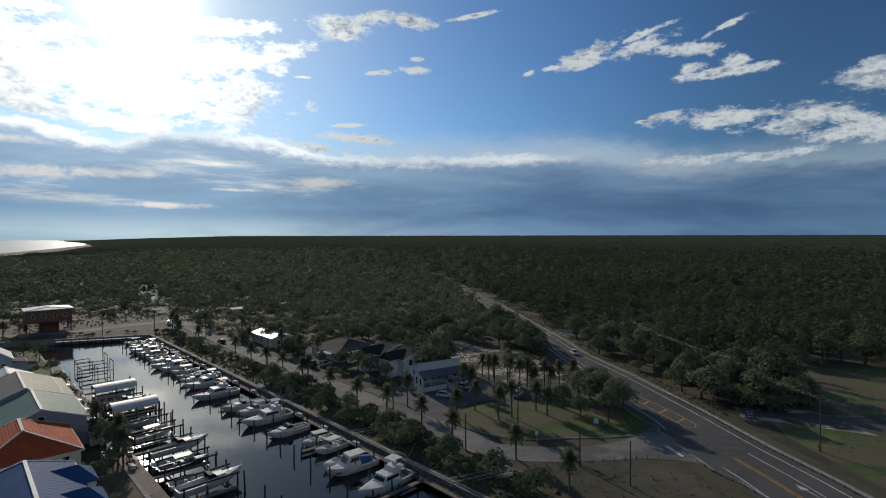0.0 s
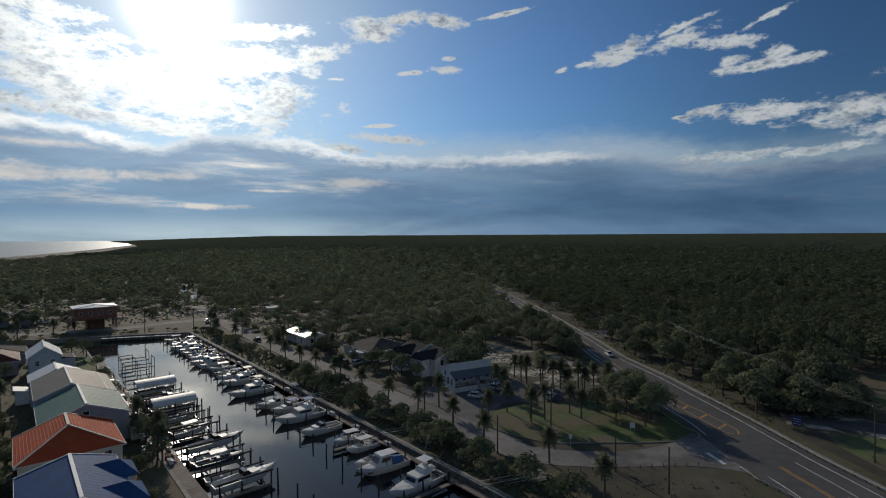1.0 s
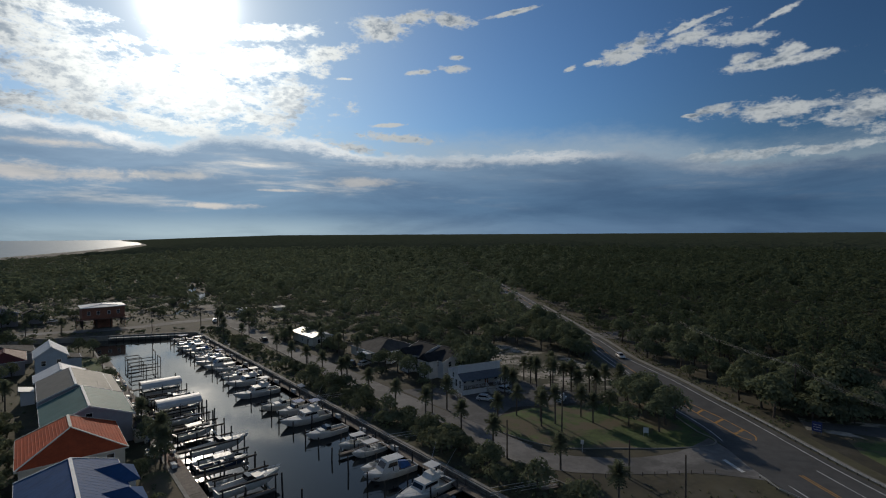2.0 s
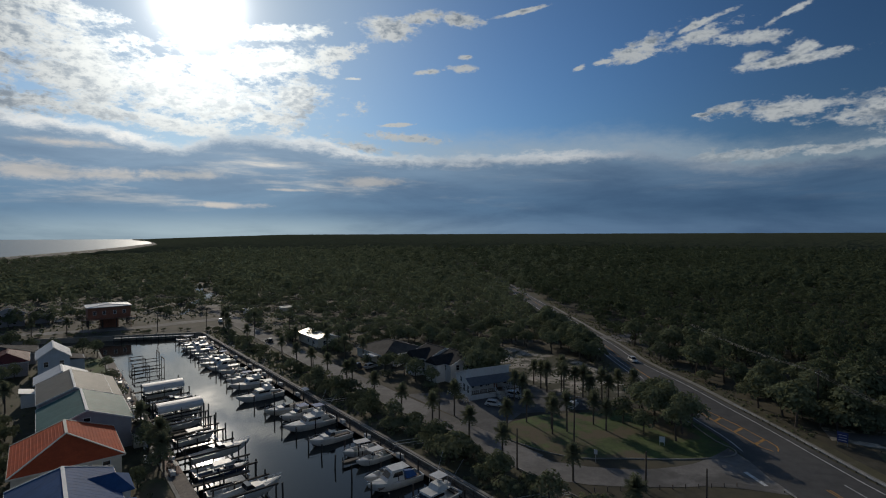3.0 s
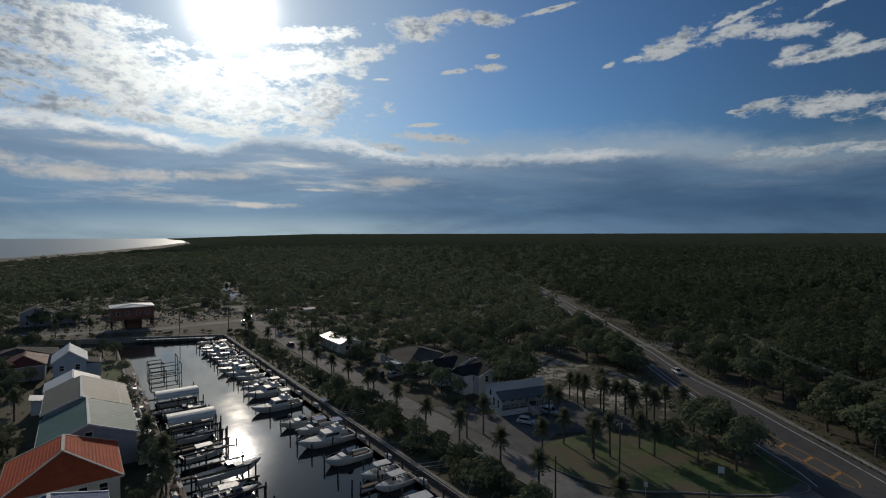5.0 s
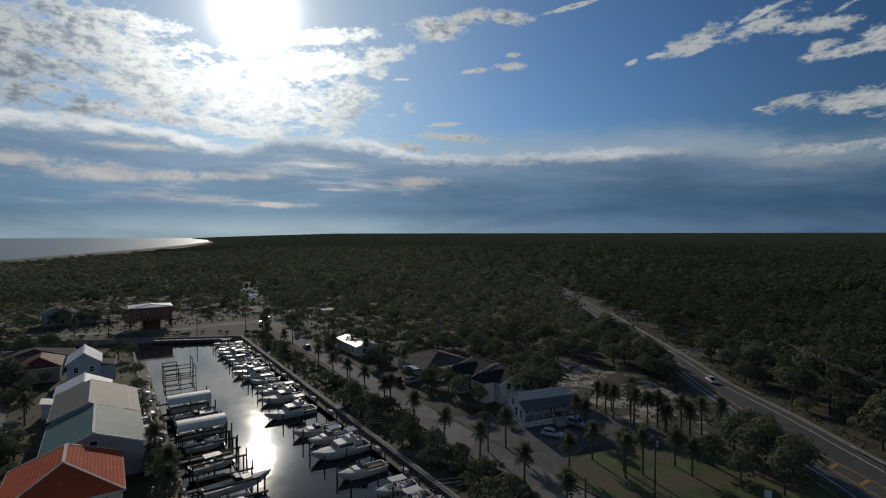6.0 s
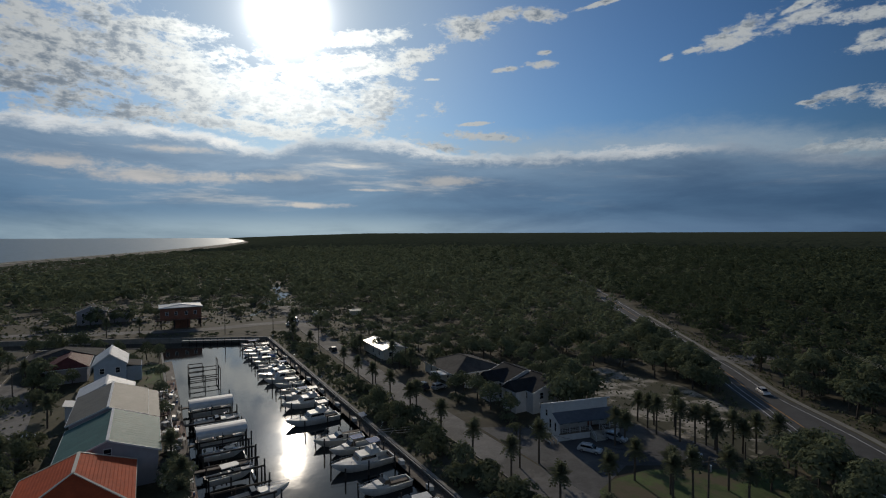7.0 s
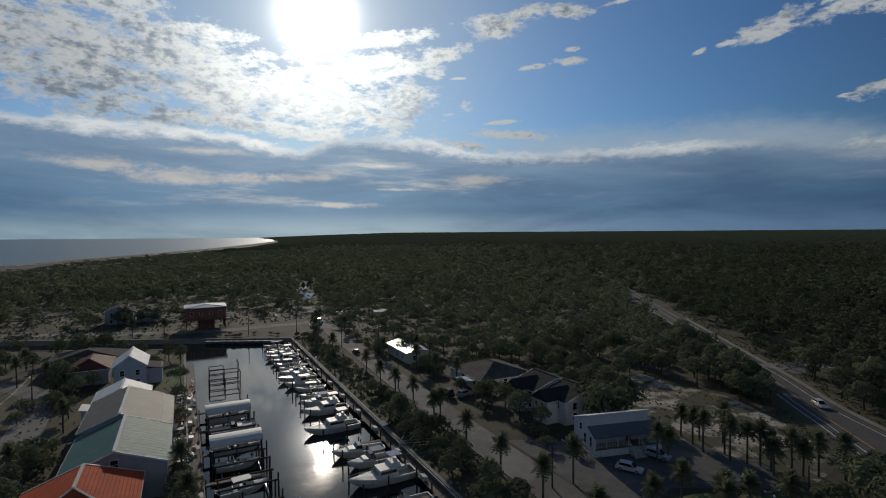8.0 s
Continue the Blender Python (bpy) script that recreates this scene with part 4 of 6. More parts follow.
# ---- boats: bow towards +x, the waterline at z = 0 ----
def hull_rings(ln, beam, fb, dark=0.0):
    rings = []
    for i in range(13):
        t = i / 12
        half = beam / 2 * (0.90 + 0.10 * min(1, t / 0.3)) * max(0.02, 1 - max(0.0, (t - 0.42) / 0.58) ** 2.3)
        sheer = fb * (1 + 0.55 * t ** 2.2)
        rise = max(0.0, (t - 0.72) / 0.28) ** 1.6
        keel, chine = -0.45 + rise * (sheer * 0.55 + 0.4), -0.08 + rise * (sheer * 0.7)
        x = -ln / 2 + ln * t + 0.10 * ln * rise * 0.5
        rings.append([(x, half, sheer), (x - .03 * ln * rise, half * 0.86, chine), (x - .06 * ln * rise, 0, keel), (x - .03 * ln * rise, -half * 0.86, chine), (x, -half, sheer)])
    return rings


def pane_box(g, x0, x1, y, z0, z1, lean):
    g.loft([[(x0, -y, z0), (x1, -y, z0), (x1, y, z0), (x0, y, z0)], [(x0 + lean * .2, -y * .9, z1), (x1 - lean, -y * .9, z1), (x1 - lean, y * .9, z1), (x0 + lean * .2, y * .9, z1)]])
    return g


def boat(kind, m, ln, beam, fb, hull_mat, label, canvas=None):
    b = thing("boat", label, "boat", m, "boats in the marina")
    rings = hull_rings(ln, beam, fb)
    part("hull", Geo().loft(rings, close=False, caps=False).add([rings[0][i] for i in range(5)], [(0, 1, 2, 3, 4)]), hull_mat, b, smooth=True)
    cut = {"skiff": 9, "console": 9, "cruiser": 6, "sport": 5, "pilot": 6}[kind]
    dk, fl = Geo(), Geo()
    dk.loft([[r[0], (r[0][0], r[0][1] * .5, r[0][2] + .08), (r[0][0], 0, r[0][2] + .11), (r[4][0], r[4][1] * .5, r[4][2] + .08), r[4]] for r in rings[cut:]], close=False, caps=False)
    part("foredeck", dk, GELCOAT if hull_mat != CREAMHULL else CREAMHULL, b)
    for j in (0, 4):
        rail_ring = []
        for i in range(13):
            x, y, z = rings[i][j]
            rail_ring.append([(x, y * 1.02, z - .06), (x, y * 1.02, z + .05), (x, y * .90, z + .05), (x, y * .90, z - .06)])
        part("gunwale", Geo().loft(rail_ring), GELCOAT, b)
    part("transom", Geo().beam(rings[0][0], rings[0][4], .2, .12), GELCOAT, b)
    x_cut = rings[cut][0][0]
    for i in range(cut):
        a, c = rings[i], rings[i + 1]
        z = fb * 0.32
        fl.add([(a[0][0], a[0][1] * .9, z), (c[0][0], c[0][1] * .9, z), (c[4][0], c[4][1] * .9, z), (a[4][0], a[4][1] * .9, z)], [(0, 3, 2, 1)])
    fl.add([(x_cut, beam * .45, fb * .32), (x_cut, -beam * .45, fb * .32), (x_cut, -beam * .45, fb * 1.15), (x_cut, beam * .45, fb * 1.15)], [(0, 1, 2, 3)])
    part("cockpit", fl, TEALDECK, b)
    top = fb * 1.1
    if kind in ("skiff", "console"):
        part("console", pane_box(Geo(), -.5, .6, .45, fb * .3, fb * .3 + 1.05, .3), GELCOAT, b)
        part("windshield", pane_box(Geo(), .1, .55, .42, fb * .3 + 1.05, fb * .3 + 1.45, .25), GLASS, b)
        part("seat", Geo().box(-1.5, -.9, -.5, .5, fb * .3, fb * .3 + .65).box(-1.6, -1.45, -.5, .5, fb * .3 + .6, fb * .3 + 1.05), GELCOAT, b)
        if kind == "console":
            zt = fb * .3 + 2.15
            part("t_top", Geo().slab([(-1.6, -1.0, zt), (1.2, -.9, zt + .05), (1.4, 0, zt + .06), (1.2, .9, zt + .05), (-1.6, 1.0, zt)], .1), canvas or GELCOAT, b)
            for x in (-1.2, .7):
                for y in (-.75, .75):
                    part("t_top_post", Geo().tube((x, y * .9, fb * .3), (x, y, zt - .05), .03, .03, 5), METAL, b)
    else:
        cab_x0, cab_x1 = x_cut - ln * (.02 if kind == "cruiser" else .12), x_cut + ln * .26
        wide = beam * .36
        ch = {"cruiser": .55, "sport": 1.25, "pilot": 1.9}[kind]
        part("cabin", pane_box(Geo(), cab_x0, cab_x1, wide, top - .1, top + ch, ch * .75), GELCOAT, b)
        if kind == "cruiser":
            part("windshield", pane_box(Geo(), cab_x0 - .3, cab_x0 + 1.3, wide, top + .35, top + 1.05, .7), GLASS, b)
            zt = top + 1.75
            if canvas:
                part("bimini", Geo().slab([(cab_x0 - 2.0, -wide, zt), (cab_x0 + .4, -wide * .95, zt), (cab_x0 + .4, wide * .95, zt), (cab_x0 - 2.0, wide, zt)], .08), canvas, b)
                for x in (-1.9, .3):
                    for y in (-1, 1):
                        part("bimini_pole", Geo().tube((cab_x0 + x, y * wide, fb), (cab_x0 + x, y * wide * .95, zt), .025, .025, 5), METAL, b)
        else:
            for y in (-1, 1):
                part("side_window", Geo().add([(cab_x0 + .3, y * wide * .985, top + ch * .42), (cab_x1 - ch * .75, y * wide * .975, top + ch * .42), (cab_x1 - ch * .95, y * wide * .935, top + ch * .8), (cab_x0 + .35, y * wide * .935, top + ch * .8)], [(0, 1, 2, 3)]), GLASS, b)
            part("windshield", Geo().add([(cab_x1 - ch * .33, -wide * .85, top + ch * .45), (cab_x1 - ch * .33, wide * .85, top + ch * .45), (cab_x1 - ch * .66, wide * .8, top + ch * .86), (cab_x1 - ch * .66, -wide * .8, top + ch * .86)], [(0, 1, 2, 3)]).add([(cab_x1 - ch * .3, -wide * .85, top + ch * .45), (cab_x1 - ch * .3, wide * .85, top + ch * .45), (cab_x1 - ch * .62, wide * .8, top + ch * .86), (cab_x1 - ch * .62, -wide * .8, top + ch * .86)], [(0, 1, 2, 3)]), GLASS, b)
            zt = top + ch
            part("cabin_roof", Geo().box(cab_x0 - 1.0, cab_x1 - ch * .72, -wide * 1.0, wide * 1.0, zt, zt + .09), GELCOAT, b)
            if kind == "sport":
                part("flybridge", pane_box(Geo(), cab_x0 - .5, cab_x0 + 1.7, wide * .85, zt + .05, zt + .8, .5), GELCOAT, b)
                part("helm_seat", Geo().box(cab_x0 - .1, cab_x0 + .4, -.4, .4, zt + .5, zt + 1.3), GELCOAT, b)
                z2 = zt + 2.1
                part("bimini", Geo().slab([(cab_x0 - .7, -wide * .8, z2), (cab_x0 + 1.5, -wide * .8, z2), (cab_x0 + 1.5, wide * .8, z2), (cab_x0 - .7, wide * .8, z2)], .09), canvas or GELCOAT, b)
                for x in (-.6, 1.4):
                    for y in (-1, 1):
                        part("bimini_pole", Geo().tube((cab_x0 + x, y * wide * .8, zt + .1), (cab_x0 + x, y * wide * .75, z2), .03, .03, 5), METAL, b)
                for y in (-1, 1):
                    part("outrigger", Geo().tube((cab_x0, y * wide, zt), (cab_x0 - 3.0, y * (wide + 1.0), zt + 4.4), .035, .015, 5), METAL, b)
            else:
                part("antenna", Geo().tube((cab_x0, .5, zt), (cab_x0 - .3, .5, zt + 2.0), .02, .01, 5), WHITE, b)
                if canvas:
                    part("canvas_cover", Geo().loft([[(cab_x0 - 2.6, -wide, top), (cab_x0 - .4, -wide, top), (cab_x0 - .4, wide, top), (cab_x0 - 2.6, wide, top)], [(cab_x0 - 2.2, -.4, top + .7), (cab_x0 - .5, -.4, top + 1.0), (cab_x0 - .5, .4, top + 1.0), (cab_x0 - 2.2, .4, top + .7)]]), canvas, b)
    if kind != "skiff":
        for j in (0, 4):
            line = [(rings[i][j][0], rings[i][j][1] * .92, rings[i][j][2] + .52) for i in range(max(cut, 7), 13)]
            part("bow_rail", Geo().loft([[(x, y - .022, z - .02), (x, y + .022, z - .02), (x, y, z + .025)] for x, y, z in line]), METAL, b)
            for x, y, z in line[:-1:2]:
                part("stanchion", Geo().tube((x, y, z - .55), (x, y, z), .02, .02, 4, False), METAL, b)
    if kind in ("skiff", "console"):
        for y in ((0,) if kind == "skiff" else (-.4, .4)):
            o = part("outboard", pane_box(Geo(), -ln / 2 - .55, -ln / 2 - .02, .22, fb * .5, fb * .5 + .75, .15), BLACK, b)
            part("lower_unit", Geo().box(-ln / 2 - .35, -ln / 2 - .15, y * 0 - .07, .07, -.4, fb * .5), BLACK, o)
            o.matrix_basis = Matrix.Translation((0, y, 0))
    return b


def slip_boat(kind, n, s, ln, beam, fb, hull, label, turn=0.0, canvas=None, z=WATER_Z):
    """Right side of the canal: the bow points across the water (to smaller n)."""
    return boat(kind, FR @ pose(n, s, z, rz=180 + turn), ln, beam, fb, hull, label, canvas)


slip_boat("sport", 51.5, 63.5, 11.0, 3.8, 1.15, GELCOAT, "white sport fishing boat with a flybridge tower", 6)
slip_boat("pilot", 51.2, 73.0, 9.8, 3.3, 1.05, GELCOAT, "white pilothouse boat with a blue stern cover", -3, BLUECANVAS)
slip_boat("skiff", 51.0, 76.6, 7.0, 2.5, 0.8, GELCOAT, "small white open boat with an outboard", 2)
slip_boat("console", 53.2, 83.2, 7.4, 2.6, 0.85, GELCOAT, "white centre console boat with a top", 4)
slip_boat("console", 53.0, 88.0, 7.2, 2.6, 0.85, GELCOAT, "white centre console boat with a top", -2)
slip_boat("cruiser", 51.0, 97.0, 9.0, 3.1, 1.0, GELCOAT, "white express cruiser with a low cabin", 3)
slip_boat("sport", 51.0, 107.2, 11.5, 3.9, 1.15, GELCOAT, "large white fishing yacht with a blue bimini", 2, BLUECANVAS)
slip_boat("cruiser", 51.4, 114.6, 8.6, 3.0, 0.95, GELCOAT, "white cruiser with a blue canvas bimini", 4, BLUECANVAS)
slip_boat("cruiser", 50.6, 119.8, 9.8, 3.1, 1.0, CREAMHULL, "cream express cruiser with a low cabin", -3)
slip_boat("sport", 49.2, 134.0, 11.6, 3.7, 1.1, GELCOAT, "white flybridge yacht moored alone in a wide slip", 3)
rng = random.Random(11)
KINDS = [("cruiser", 9.0, 3.0, 1.0, "white express cruiser with a low cabin"), ("console", 7.6, 2.6, 0.85, "white centre console boat with a top"), ("sport", 10.6, 3.6, 1.1, "white flybridge fishing boat with outriggers"), ("skiff", 6.8, 2.4, 0.8, "small white open boat with an outboard"), ("pilot", 9.0, 3.1, 1.0, "white pilothouse boat with a tall cabin")]
s = 146.0
i = 0
while s < 226:
    kind, ln, bm_, fb, lab = KINDS[(i * 3 + 2) % 5]
    slip_boat(kind, 50.6 + rng.uniform(-.6, .8), s, ln, bm_, fb, (GELCOAT, GELCOAT, CREAMHULL)[i % 3], lab if i % 3 != 2 else lab.replace("white", "cream"), rng.uniform(-5, 5), BLUECANVAS if i % 4 == 1 else None)
    s += rng.uniform(5.2, 6.8)
    i += 1
for i in range(27):
    s = 60 + i * 6.25
    if i % 2 == 0:
        finger(47.5, 56.4, s, -1.05)
    pile(46.2 + rng.uniform(-.4, .4), s + rng.uniform(-.5, .5), rng.uniform(.2, 1.3))
    pile(51.0 + rng.uniform(-.6, .6), s + rng.uniform(-.8, .8), rng.uniform(.0, .9))
    pile(56.0, s + rng.uniform(-.5, .5), rng.uniform(.6, 1.2))


# left side: boats on lifts, two under long white covers
def lift(s, n0=25.0, n1=33.5, half=2.1, tall=0.6):
    lf = thing("boat_lift", "dark timber boat lift with cross beams", "boat lift", FR @ Matrix.Translation((n0, s, 0)), "boat lifts")
    for x in (0, n1 - n0):
        for y in (-half, half):
            part("lift_post", Geo().tube((x, y, -3), (x, y, tall + .3), .15, .14, 7), PILEWOOD, lf)
    for y in (-half, half):
        part("top_beam", Geo().box(-.4, n1 - n0 + .4, y - .1, y + .1, tall, tall + .28), PILEWOOD, lf)
    for x in (1.0, n1 - n0 - 1.0):
        part("cradle_beam", Geo().box(x - .1, x + .1, -half, half, -1.4, -1.2), GALV, lf)
    return lf


def cover(s, n0=24.4, n1=33.8, half=2.3, z=2.0):
    cv = thing("boat_cover", "long white fabric boat canopy with a rounded top", "canopy", FR @ Matrix.Translation((n0, s, 0)), "boat canopies")
    ln = n1 - n0
    ring = [(half * math.cos(a) * -1, z + .95 * math.sin(a)) for a in [math.pi * k / 8 for k in range(9)]]
    rings = [[(x, y, zz) for y, zz in ring] for x in (0, ln / 4, ln / 2, ln * 3 / 4, ln)]
    fab = Geo().loft(rings, close=False, caps=False)
    fab.loft([[(x, y * .985, zz - .05) for y, zz in ring] for x in (0, ln)], close=False, caps=False)
    for y in (-half, half):
        fab.box(0, ln, y - .02, y + .02, z - .55, z)
    part("canopy", fab, WHITE, cv)
    for x in (.2, ln / 2, ln - .2):
        for y in (-half + .05, half - .05):
            part("canopy_post", Geo().tube((x, y, -3), (x, y, z), .09, .09, 6), PILEWOOD, cv)
    part("canopy_frame", Geo().box(0, ln, -half, -half + .1, z - .1, z).box(0, ln, half - .1, half, z - .1, z), GALV, cv)


def lift_boat(kind, n, s, ln, beam, fb, hull, label, turn=0.0, canvas=None, z=-0.9):
    return boat(kind, FR @ pose(n, s, z, rz=turn), ln, beam, fb, hull, label, canvas)


cover(129.6), cover(149.2)
for s in (83.0, 93.0, 102.5, 113.0, 122.6, 140.4):
    lift(s)
for s in (129.6, 149.2):
    lift(s, 25, 33, 1.9, .4)
lift_boat("cruiser", 29.6, 83, 10.4, 3.0, 1.0, GELCOAT, "long white sport cruiser raised on a lift", 4)
lift_boat("console", 28.6, 93, 8.0, 2.6, .9, NAVYHULL, "dark-hulled fishing boat raised on a lift", -3)
lift_boat("cruiser", 30.6, 102.3, 10.4, 2.9, 1.0, GELCOAT, "long white sport cruiser raised on a lift", 3)
lift_boat("skiff", 28.6, 98.2, 7.6, 2.4, .8, GELCOAT, "small white open boat beside the dock", 2, z=WATER_Z)
lift_boat("skiff", 28.6, 88.0, 7.6, 2.4, .8, GELCOAT, "small white open boat beside the dock", -4, z=WATER_Z)
lift_boat("console", 28.6, 112.5, 7.4, 2.5, .85, GELCOAT, "white fishing boat raised on a lift", 5)
lift_boat("skiff", 28.6, 122.6, 7.0, 2.5, .8, GELCOAT, "small white open boat raised on a lift", -3)
lift_boat("cruiser", 29.4, 135.2, 8.6, 2.9, .95, GELCOAT, "white cruiser moored beside a covered slip", 2, z=WATER_Z)
lift_boat("console", 29.2, 129.6, 8.6, 2.7, .9, GELCOAT, "white fishing boat under a long canopy", 0)
lift_boat("cruiser", 29.4, 140.4, 8.8, 2.9, .95, GELCOAT, "white cruiser raised on an open lift", -2)
lift_boat("skiff", 29.0, 144.6, 7.6, 2.5, .85, GELCOAT, "small white open boat beside a covered slip", 3, z=WATER_Z)
lift_boat("console", 29.2, 149.2, 8.6, 2.7, .9, GELCOAT, "white fishing boat under a long canopy", 0)
for i in range(15):
    s = 66 + i * 6.4
    if i % 2 == 0 and s < 160:
        finger(23.0, 32.5, s - .4)
    pile(33.8 + rng.uniform(-.4, .4), s + rng.uniform(-.6, .6), rng.uniform(.5, 2.6))
    pile(28.4 + rng.uniform(-.5, .5), s + rng.uniform(-.8, .8), rng.uniform(.0, 1.0))
for n, s, top in ((33.3, 115.6, 3.0), (32.9, 120, 2.6), (33.1, 124.6, 2.8)):
    pile(n, s, top)
# two empty lifts of tall frames
for n, s in ((26.5, 178), (27.0, 189)):
    fr = thing("boat_lift", "tall empty boat lift frame of dark posts", "boat lift", FR @ Matrix.Translation((n, s, 0)), "boat lifts")
    for y in (0, 4.6):
        for x in (0, 4.0, 8.0):
            part("lift_post", Geo().tube((x, y, -3), (x, y, 2.6 if x > 5 else 1.0), .10, .10, 6), PILEWOOD, fr)
        part("top_beam", Geo().box(0, 4.0, y - .1, y + .1, 1.0, 1.2), PILEWOOD, fr)
        part("low_beam", Geo().box(0, 8.0, y - .1, y + .1, -.3, -.1), PILEWOOD, fr)
    part("cross_beam", Geo().box(7.9, 8.1, 0, 4.6, 2.4, 2.6).box(-.1, .1, 0, 4.6, 1.0, 1.2), PILEWOOD, fr)

# waterside decks and clutter behind the left walkway
for s0, s1, mat in ((120, 128, REDWOOD), (134, 147, DOCKWOOD), (150, 160, REDWOOD), (164, 176, DOCKWOOD)):
    dk = thing("terrace", "wooden terrace deck between house and dock", "deck", FR @ Matrix.Translation((18.4, s0, .16)))
    part("deck", Geo().box(0, 2.4, 0, s1 - s0, -.15, 0), mat, dk)
    for y in range(int(s1 - s0)):
        part("deck_board", Geo().box(0, 2.4, y + .05, y + .95, 0, .03), mat, dk)


def table(n, s, z=.2):
    t = thing("patio_table", "round white patio table on a deck", "table", FR @ Matrix.Translation((n, s, z)), "patio tables")
    part("tabletop", Geo().loft([[(.75 * math.cos(a), .75 * math.sin(a), zz) for a in [2 * math.pi * k / 14 for k in range(14)]] for zz in (.70, .75)]), WHITE, t)
    part("pedestal", Geo().tube((0, 0, 0), (0, 0, .7), .06, .05), METAL, t)
    part("foot", Geo().tube((0, 0, 0), (0, 0, .05), .3, .28, 10), METAL, t)


def dock_box(n, s, turn=0.0, z=-.05):
    d = thing("dock_box", "white plastic dock box with a sloping lid", "storage box", FR @ pose(n, s, z, rz=turn), "dock boxes")
    part("box", Geo().box(-.4, .4, -.7, .7, 0, .55), GELCOAT, d)
    part("lid", Geo().loft([[(-.44, -.74, .55), (.44, -.74, .55), (.44, -.74, .62), (-.44, -.74, .78)], [(-.44, .74, .55), (.44, .74, .55), (.44, .74, .62), (-.44, .74, .78)]]), GELCOAT, d)


def chair(n, s, turn):
    c = thing("patio_chair", "white plastic patio chair on a deck", "chair", FR @ pose(n, s, .2, rz=turn), "patio chairs")
    part("seat", Geo().box(-.25, .25, -.25, .25, .4, .45), WHITE, c)
    part("backrest", Geo().box(-.25, .25, .22, .28, .45, .9), WHITE, c)
    for x in (-.22, .22):
        for y in (-.22, .22):
            part("leg", Geo().box(x - .025, x + .025, y - .025, y + .025, 0, .4), WHITE, c)


for n, s in ((19.4, 121.5), (19.6, 125.5), (19.5, 137), (19.4, 143), (19.6, 153), (19.4, 168)):
    table(n, s)
    for k in range(3):
        chair(n + .95 * math.cos(k * 2.1 + s), s + .95 * math.sin(k * 2.1 + s), math.degrees(k * 2.1 + s) - 90)
for i, s in enumerate((97, 106, 118, 129, 138, 147, 156, 165)):
    dock_box(21.4, s, rng.uniform(-8, 8))
for s in (66, 80, 92, 103, 115, 128, 140, 153, 166, 181, 196, 210):
    dock_box(56.8, s, rng.uniform(-6, 6), -1.0)


def kayak(n, s, turn, mat, label):
    """A slim boat with pointed ends, laid on the planks."""
    rings = []
    for i in range(9):
        t = i / 8 * 2 - 1
        h = .34 * max(.04, 1 - abs(t) ** 2.4)
        rise = .14 * t * t
        rings.append([(t * 1.9, h * c, .17 + rise + .16 * d) for c, d in ((1, 0), (.6, 1), (-.6, 1), (-1, 0), (-.6, -1), (.6, -1))])
    k = thing("kayak", label, "kayak", FR @ pose(n, s, .16, rz=turn), "kayaks")
    part("hull", Geo().loft(rings), mat, k, smooth=True)
    part("seat", Geo().box(-.35, .25, -.2, .2, .3, .345).box(-.42, -.34, -.2, .2, .3, .56), BLACK, k)


def deck_rail(n, s0, s1, z):
    """A white timber railing along a terrace."""
    r = thing("railing", "white timber railing along a waterside terrace", "railing", FR @ Matrix.Translation((n, s0, z)), "terrace railings")
    ln = s1 - s0
    for zz in (.45, .95):
        part("rail", Geo().box(-.05, .05, 0, ln, zz - .05, zz + .05), WHITE, r)
    for i in range(int(ln / 1.6) + 1):
        part("post", Geo().box(-.06, .06, i * 1.6, i * 1.6 + .12, 0, 1.02), WHITE, r)


def cleaning_table(n, s):
    t = thing("fish_cleaning_table", "pale timber fish cleaning table with a raised shelf", "table", FR @ Matrix.Translation((n, s, -.05)), "cleaning tables")
    part("tabletop", Geo().box(-.35, .35, -.9, .9, .86, .92), TEALDECK, t)
    part("shelf", Geo().box(-.35, -.1, -.9, .9, 1.25, 1.29), TEALDECK, t)
    for x in (-.3, .26):
        for y in (-.85, .8):
            part("leg", Geo().box(x, x + .06, y, y + .06, 0, 1.27 if x < 0 else .86), PILEWOOD, t)


def ladder_rack(n, s):
    """A rack of upright rods beside a slip."""
    r = thing("rod_rack", "upright rack of fishing rods beside a slip", "rack", FR @ Matrix.Translation((n, s, -.05)), "rod racks")
    part("base", Geo().box(-.2, .2, -.6, .6, 0, .5), DOCKWOOD, r)
    for i in range(5):
        part("rod", Geo().tube((0, -.5 + i * .25, .3), (.25 - .1 * i, -.5 + i * .25, 2.7), .022, .012, 4), BLACK if i % 2 else METAL, r)


